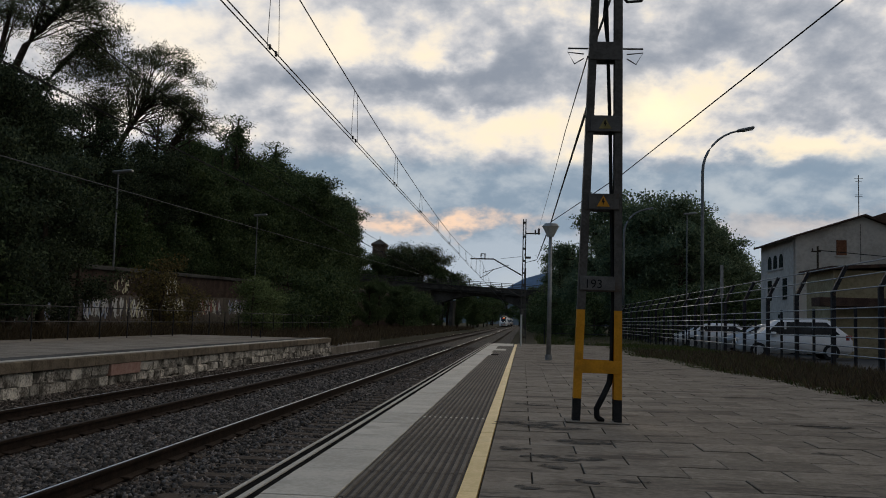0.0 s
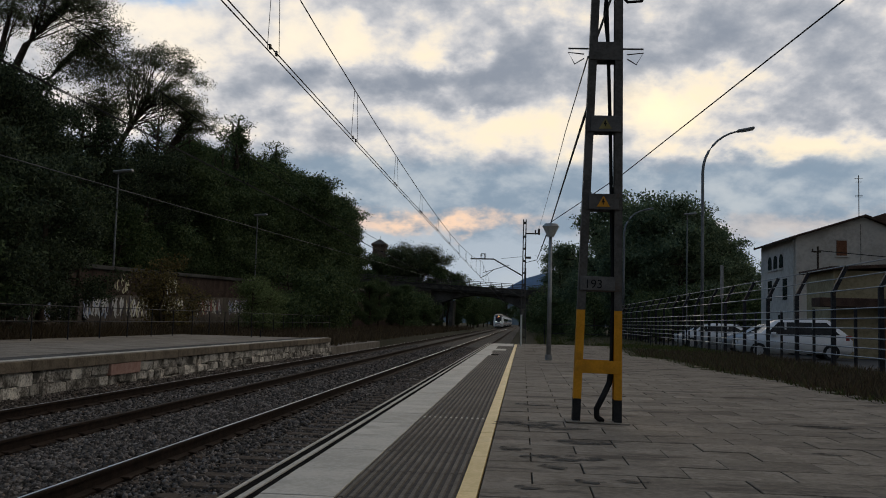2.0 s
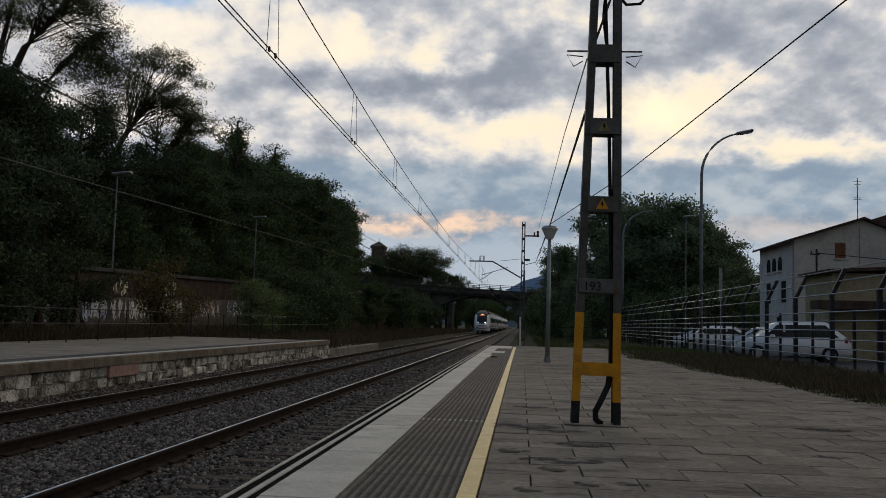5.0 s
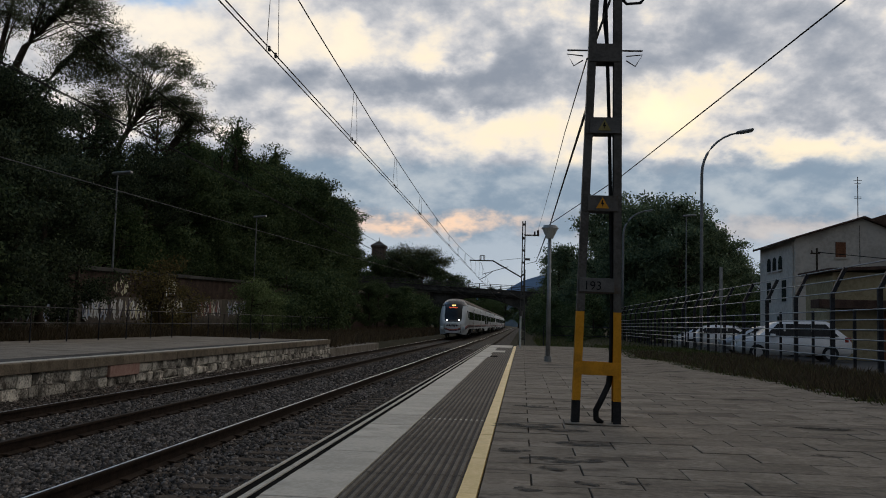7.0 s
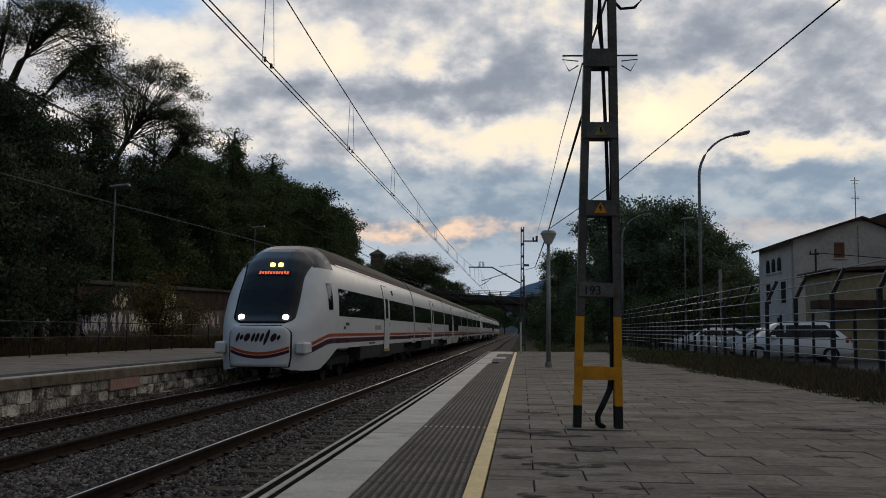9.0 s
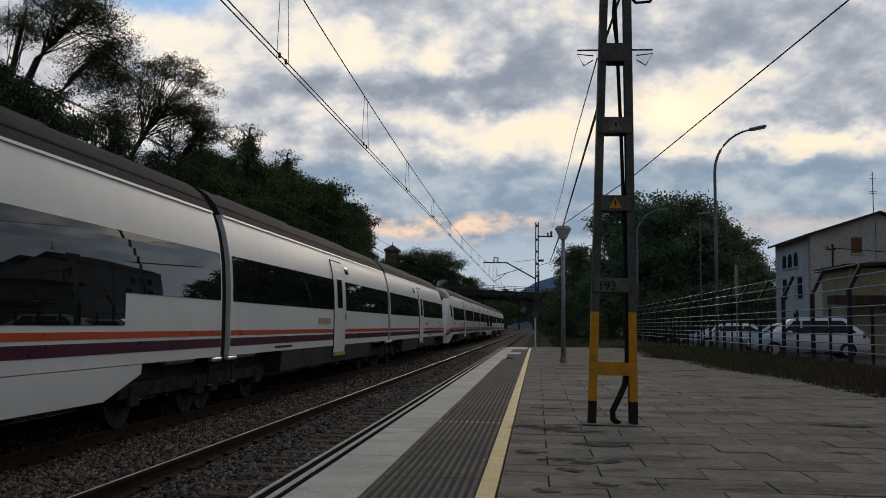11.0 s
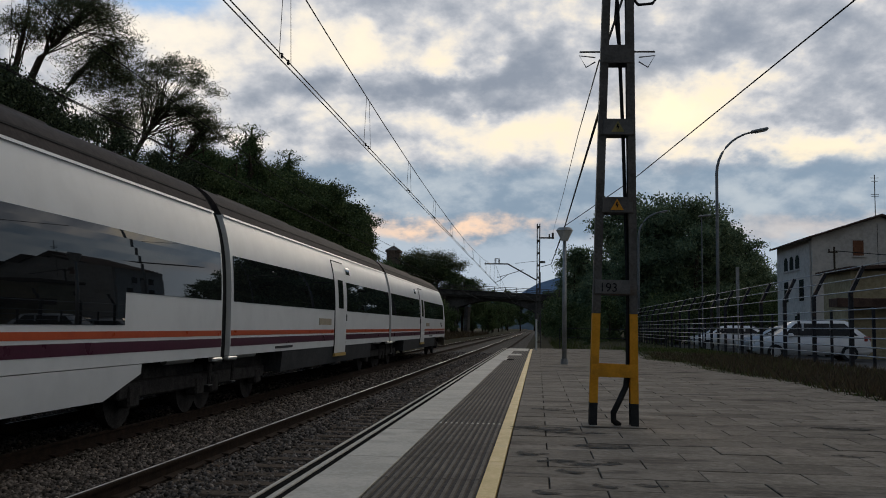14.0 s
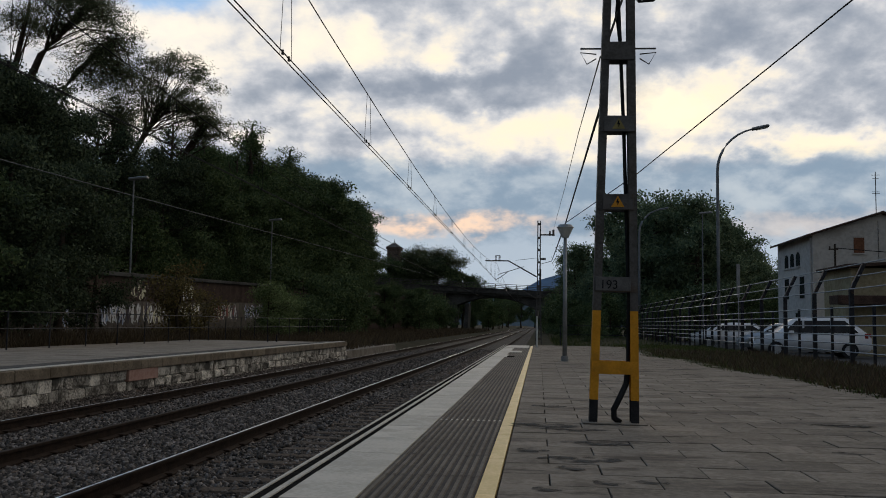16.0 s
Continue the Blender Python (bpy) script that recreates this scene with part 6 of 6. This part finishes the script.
    open_pine(38, [(-26.0, 50, 5.0), (-25.4, 50, 9.5), (-24.8, 50, 11.4), (-24.4, 50, 12.4)], (-24.9, 50, 12.4), (1.7, 1.4, 1.9), 26, pine, 0.32, 0.2)
    for y, x in ((84, -24.0), (73, -24.2)):
        plant_tree(CONIFER, pose(x, y, hill_z(x, y)) @ Matrix.Scale(1.38, 4), "narrow dark conifer among the trees")
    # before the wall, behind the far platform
    plant_tree(SHADED[0], pose(-18.0, 30.5, -0.3) @ Matrix.Scale(0.58, 4), "bushy green tree behind the far platform", group="trees behind the platform")
    plant_tree(BROAD[1], pose(-17.5, 26.5, -0.3) @ Matrix.Scale(0.50, 4), "bushy green tree behind the far platform", group="trees behind the platform")
    for x, y, s, k in ((-16.0, 60, 0.9, 2), (-17.0, 70, 1.2, 0), (-17.5, 66, 1.6, 2), (-16.5, 74, 1.7, 2),
                       (-18.5, 84, 1.8, 2), (-20.5, 96, 1.7, 0), (-16.5, 124, 1.5, 2), (-17.0, 138, 1.8, 0), (-17.0, 150, 1.8, 2)):
        plant_tree(BUSH[k], pose(x, y, -0.4, 0, 0, rnd.uniform(0, 360)) @ Matrix.Scale(s, 4),
                   ("green", "sparse yellowing", "dark green")[k] + " shrub growing by the wall", "shrub", "shrubs by the wall")
    for x, y, sc in ((-18.6, 79, 0.42), (-18.2, 88, 0.5), (-18.8, 98, 0.52), (-18.2, 107, 0.5), (-18.6, 116, 0.55), (-18.0, 124, 0.5), (-19.0, 140, 0.6), (-21.5, 150, 0.6), (-18.8, 156, 0.5)):
        plant_tree(BROAD[rnd.randrange(4)], pose(x, y, -0.5, 0, 0, 40 * y) @ Matrix.Scale(sc, 4), "low dark tree growing against the wall", group="trees by the wall")
    for x, y, sc in ((-17.5, 42.6, 1.15), (-17.8, 43.8, 0.95), (-17.2, 45.4, 0.8)):
        plant_tree(YELLOWING, pose(x, y, -0.4, 0, 0, 50 * y) @ Matrix.Scale(sc, 4), "sparse yellowing shrub growing before the wall", "shrub", "shrubs by the wall")
    for x, y, sc in ((-16.2, 53.5, 1.0), (-16.0, 55.5, 0.85), (-16.6, 57, 0.95)):
        plant_tree(WILLOWY, pose(x, y, -0.4, 0, 0, 70 * y) @ Matrix.Scale(sc, 4), "upright light green shrub behind the platform", "shrub", "shrubs by the wall")
    for x, y, sc in ((-17.4, 28.0, 0.72), (-18.6, 33.5, 0.74), (-18.8, 36.5, 0.55)):
        plant_tree(SHADED[1], pose(x, y, -0.4, 0, 0, 33 * y) @ Matrix.Scale(sc * 0.88, 4), "bushy green tree behind the far platform", group="trees behind the platform")
    # behind the bridge
    for x, y, s, k in ((-25.5, 182, 1.33, 1), (-22.5, 186, 1.22, 1)):
        plant_tree(PINE[1], pose(x, y, -0.4, 0, 0, 40 * k) @ Matrix.Scale(s, 4), "umbrella pine beyond the bridge", group="trees beyond the bridge")
    for x, y, s in ((-30, 178, 1.1), (-25.5, 182, 1.22), (-22.8, 184, 1.18), (-20.2, 184, 1.08), (-17.6, 184, 0.98), (-15.4, 185, 0.9), (-13.4, 186, 0.78), (-34, 175, 1.1), (-14, 230, 0.8), (6, 200, 0.8), (9, 190, 0.9), (12, 185, 1.0)):
        plant_tree(BROAD[rnd.randrange(4)], pose(x, y, -0.4, 0, 0, rnd.uniform(0, 360)) @ Matrix.Scale(s * 1.1, 4), "dark broadleaf tree beyond the bridge", group="trees beyond the bridge")
    for x, y, s in ((-13, 260, 0.9), (-11, 330, 0.9), (2, 300, 0.9), (4, 250, 0.8), (-14, 400, 1.2), (3, 390, 1.2), (-16, 300, 1.2), (8, 330, 1.3), (-9, 470, 1.6), (-16, 480, 1.8), (-2, 490, 1.5), (5, 470, 1.8), (12, 480, 1.9)):
        plant_tree(BROAD[rnd.randrange(4)], pose(x, y, -1.0, 0, 0, rnd.uniform(0, 360)) @ Matrix.Scale(s, 4), "dark broadleaf tree along the line", group="trees along the line")
    for x, y, s in ((-16.8, 132, 0.5), (-16.0, 146, 0.5), (-15.0, 158, 0.42), (-10.4, 190, 0.55), (-10.6, 210, 0.62), (-10.6, 245, 0.7), (-10.8, 275, 0.8), (1.0, 185, 0.5), (0.6, 215, 0.6), (0.4, 260, 0.7),  (-18.5, 176, 0.5), (-13.0, 178, 0.45), (-11.5, 200, 0.5), (-11.0, 225, 0.55), (2.6, 176, 0.5), (2.2, 200, 0.5), (1.5, 230, 0.55)):
        plant_tree(LIGHT[rnd.randrange(2)], pose(x, y, -0.9, 0, 0, rnd.uniform(0, 360)) @ Matrix.Scale(s, 4), "low leafy tree beside the line", group="trees along the line")
    # street side
    for x, y, s, k in ((11.6, 86, 1.12, 3), (14.9, 86, 1.08, 1), (9.2, 84, 1.0, 2), (17.2, 90, 0.95, 3), (10.2, 82, 1.02, 0), (13.5, 80, 1.10, 1), (16.5, 84, 0.98, 2), (12.0, 90, 1.05, 2), (18.5, 88, 0.92, 0), (8.4, 88, 1.18, 3), (8.0, 96, 0.95, 1), (5.6, 100, 0.90, 2), (4.6, 112, 0.9, 0), (22.5, 98, 0.80, 1),
                       (26.0, 102, 0.78, 2), (21.5, 93, 0.62, 0), (20.0, 97, 0.7, 1), (7.0, 120, 0.9, 1), (10, 130, 0.9, 0), (30, 108, 0.8, 0)):
        plant_tree(STREET[k], pose(x, y, -0.4, 0, 0, rnd.uniform(0, 360)) @ Matrix.Scale(s, 4), "dark leafy tree behind the street railings", group="trees by the street")
    for x, y, s in ((3.5, 62, 0.5), (4.5, 70, 0.7), (6.0, 78, 1.3), (9.5, 74, 1.3), (11.5, 77, 1.4), (14.5, 78, 1.4), (17.5, 80, 1.4), (3.6, 84, 1.0), (3.4, 92, 1.3), (3.8, 104, 1.5), (3.2, 118, 1.6), (3.6, 135, 1.8),
                    (3.0, 150, 1.8), (20, 86, 1.5), (23, 90, 1.5)):
        plant_tree(BUSH[2], pose(x, y, -0.5, 0, 0, rnd.uniform(0, 360)) @ Matrix.Scale(s, 4), "dark shrub beyond the platform end", "shrub", "shrubs beyond the platform")


woods()


def blades(name, n, x0, x1, y0, y1, z, length, mt, label, skip=None):
    at = np.stack([RNG.uniform(0, 1, n), y0 + (y1 - y0) * RNG.uniform(0, 1, n) ** 1.5, np.full(n, z)], axis=1)
    lo = np.array([x0(y) if callable(x0) else x0 for y in at[:, 1]])
    at[:, 0] = lo + (x1 - lo) * at[:, 0]
    lean = RNG.normal(size=(n, 3)) * 0.45
    lean[:, 2] = 1
    lean *= (length * RNG.uniform(0.4, 1.3, n))[:, None]
    side = RNG.normal(size=(n, 3)) * 0.012
    v = np.stack([at - side, at + side, at + lean], axis=1)
    ob = new(name, soup(name, v, ((0, 1, 2),), M[mt], 3))
    return tagged(ob, label, "grass", kind="stuff")


blades("verge_grass", 42000, lambda y: edge_x(y) + 0.02, 7.4, 8, 42, -0.12, 0.16, "grass", "dark green grass verge beside the platform")
blades("verge_grass", 12000, lambda y: edge_x(y) + 0.1, 7.6, 6, 18, -0.12, 0.26, "dry_grass", "rank brown weeds beside the railings")
blades("verge_grass", 26000, lambda y: edge_x(y) + 0.35, 7.6, 7, 32, -0.12, 0.22, "dry_grass", "dry brown weeds beside the railings")
blades("weeds", 16000, -19.5, -15.6, 22, 70, -0.35, 0.75, "dry_grass", "dry brown weeds behind the far platform")
blades("weeds", 30000, -20.0, -8.7, 42, 165, -0.45, 0.6, "dry_grass", "dry brown weeds beside the line")
blades("weeds", 8000, 1.2, 7.4, 37.5, 90, -0.8, 0.8, "grass", "rough grass beyond the platform end")

# ---- ballast stones ----
rails_x = np.array([t + s * GAUGE / 2 for t in TRACKS for s in (-1, 1)])
bed_z = lambda x: -0.862 - 0.02 * np.exp(-(np.abs(x[:, None] - rails_x[None]).min(1) / 0.22) ** 2) - 0.024 * (x > -3.35)
st = stones(80000, -8.6, -1.9, 6.0, 24.0, bed_z, 0.040, 1.6)
st = np.concatenate([st, stones(22000, -8.6, -2.2, 20, 60, bed_z, 0.058, 1.3), stones(16000, -6.0, -3.9, 6.0, 18.0, bed_z, 0.043, 1.4), stones(12000, -8.66, -8.35, 6.0, 38.0, lambda x: -0.80 + 0.3 * np.clip(-8.4 - x, -0.1, 0.3), 0.045, 1.2), stones(14000, -8.6, -1.9, -8.0, 6.2, bed_z, 0.06, 1.0)])
tagged(new("ballast_stones", soup("ballast_stones", st, STONE_FACES, M["ballast"], 4)), "loose grey crushed stone between the rails", "ballast", kind="stuff")


# ---- platform paving, piece by piece ----
def paving():
    rnd = random.Random(5)
    PITCH, Y0 = 0.775, -0.30
    slab = finish("edge_slab", boxed(-0.178, 0.178, 0.004, PITCH - 0.004, -0.03, 0.0, bevel=0.003), M["edge"])
    strip = finish("yellow_slab", boxed(-0.047, 0.047, 0.003, PITCH * 1.55 - 0.003, -0.03, 0.001, bevel=0.002), M["yellow"])
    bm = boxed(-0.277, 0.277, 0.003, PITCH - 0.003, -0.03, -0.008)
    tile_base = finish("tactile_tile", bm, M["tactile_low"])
    bm = bmesh.new()
    for i in range(12):
        x = -0.254 + 0.0462 * i
        y0, y1 = 0.008, PITCH - 0.006
        vs = [bm.verts.new(p) for p in ((x - 0.014, y0, -0.009), (x - 0.009, y0 + 0.004, 0.0), (x + 0.009, y0 + 0.004, 0.0), (x + 0.014, y0, -0.009),
                                        (x - 0.014, y1, -0.009), (x - 0.009, y1 - 0.004, 0.0), (x + 0.009, y1 - 0.004, 0.0), (x + 0.014, y1, -0.009))]
        for f in ((0, 1, 2, 3), (7, 6, 5, 4), (0, 4, 5, 1), (1, 5, 6, 2), (2, 6, 7, 3)):
            bm.faces.new([vs[j] for j in f])
    ribs = finish("rib_field", bm, M["tactile"])
    n = int((36.6 - Y0) / PITCH)
    for i in range(-9, n):
        y = Y0 - 0.10 + i * PITCH
        ob = new("edge_slab", slab)
        ob.parent, ob.location, ob.rotation_euler = platform, (-1.041, y, rnd.uniform(-0.002, 0.001)), (0, rnd.uniform(-0.003, 0.003), 0)
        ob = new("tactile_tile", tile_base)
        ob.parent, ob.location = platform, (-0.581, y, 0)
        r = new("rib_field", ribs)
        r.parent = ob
    y = Y0 - 1.55 * PITCH * 6
    while y < 35.7:
        ob = new("yellow_slab", strip)
        ob.parent, ob.location = platform, (-0.252, y, rnd.uniform(-0.001, 0.001))
        y += PITCH * 1.55
    # slabs of 0.585 by 0.385 m, every other course half a slab along
    sizes, spare, count = {}, bmesh.new(), 0
    ROW, LONG = 0.385, 0.585
    for i in range(-20, 97):
        y = -0.2 + i * ROW
        x = (0.36 if i % 2 == 0 else 0.065) - LONG
        while x < edge_x(y):
            a, b = max(x, -0.198), x + LONG
            z = rnd.uniform(-0.003, 0.002)
            if b - a > 0.02:
                if count < 300 and y > 2.4:
                    key = round(b - a, 2)
                    if key not in sizes:
                        sizes[key] = finish("paver", boxed(0.004, b - a - 0.004, 0.003, ROW - 0.003, -0.03, 0.0, bevel=0.003), M["paver"])
                    ob = new("paver", sizes[key])
                    ob.parent, ob.location = platform, (a, y, z)
                    ob.rotation_euler = (rnd.uniform(-0.002, 0.002), rnd.uniform(-0.003, 0.003), 0)
                    count += 1
                else:
                    box(spare, a + 0.003, b - 0.003, y + 0.003, y + ROW - 0.003, -0.03, z)
            x += LONG
    for x, y, rx, ry in ((0.06, 7.6, 0.27, 0.16), (0.30, 7.34, 0.26, 0.07), (0.42, 6.55, 0.25, 0.09), (-0.06, 6.12, 0.12, 0.07), (0.28, 5.74, 0.26, 0.09), (0.20, 5.4, 0.09, 0.06), (0.37, 4.93, 0.09, 0.05),
                         (0.05, 4.7, 0.08, 0.05), (0.60, 5.0, 0.12, 0.04), (0.10, 9.4, 0.2, 0.1), (2.1, 6.4, 0.12, 0.05), (2.6, 8.2, 0.3, 0.08)):
        bm = bmesh.new()
        bm.faces.new([bm.verts.new((rx * k * math.cos(j * math.pi / 9), ry * k * math.sin(j * math.pi / 9), 0)) for j in range(18) for k in (rnd.uniform(0.6, 1.1),)])
        film = part("damp_stain", bm, M["damp"], platform, "dark damp stain")
        film.location, film.scale = (x, y, 0.0035), (1.1, 1.5, 1.0)
    tagged(part("paving_far", spare, M["paver"], platform, "grey paving slabs further along"), kind="stuff")
    for i in range(12):                                    # a row of pale studs across the strip
        part("stud", boxed(-0.254 + 0.0462 * i - 0.581 - 0.008, -0.254 + 0.0462 * i - 0.581 + 0.010, 7.86, 7.92, -0.008, 0.004, bevel=0.003), M["edge"], platform, "small pale stud")
    # end of the tactile strip
    # no hole is cut: a near-black block paints the shade inside it
    part("drain_gap", boxed(-0.80, -0.62, 23.4, 24.0, -0.012, 0.0085), M["groove"], platform, "near-black block painted as the shade in a drain opening")
    for x0, x1, y0, y1 in ((-1.2, -0.50, 27.2, 28.8), (-1.15, -0.35, 32.6, 36.2)):
        part("pale_end_slab", boxed(x0, x1, y0, y1, -0.01, 0.0065, bevel=0.003), M["edge"], platform, "pale patched slab")
    part("pale_end_slab", boxed(-1.2, -0.8, 23.2, 25.0, -0.01, 0.006, bevel=0.003), M["edge"], platform, "pale patched slab")


paving()


# ---- what moves ----
def motions():
    times = [0, 0.1, 0.2] + [0.5 * i for i in range(1, 32)] + [15.8, 15.9, 16.0]
    for car, back, turn in CARS:
        walk(car, [(t, pose(TRACKS[1], NOSE_AT_9 - (SPEED if t > 9 else SPEED_IN) * (t - 9.0) + back, RAIL_Z, 0, 0, turn)) for t in sorted(times)])


motions()
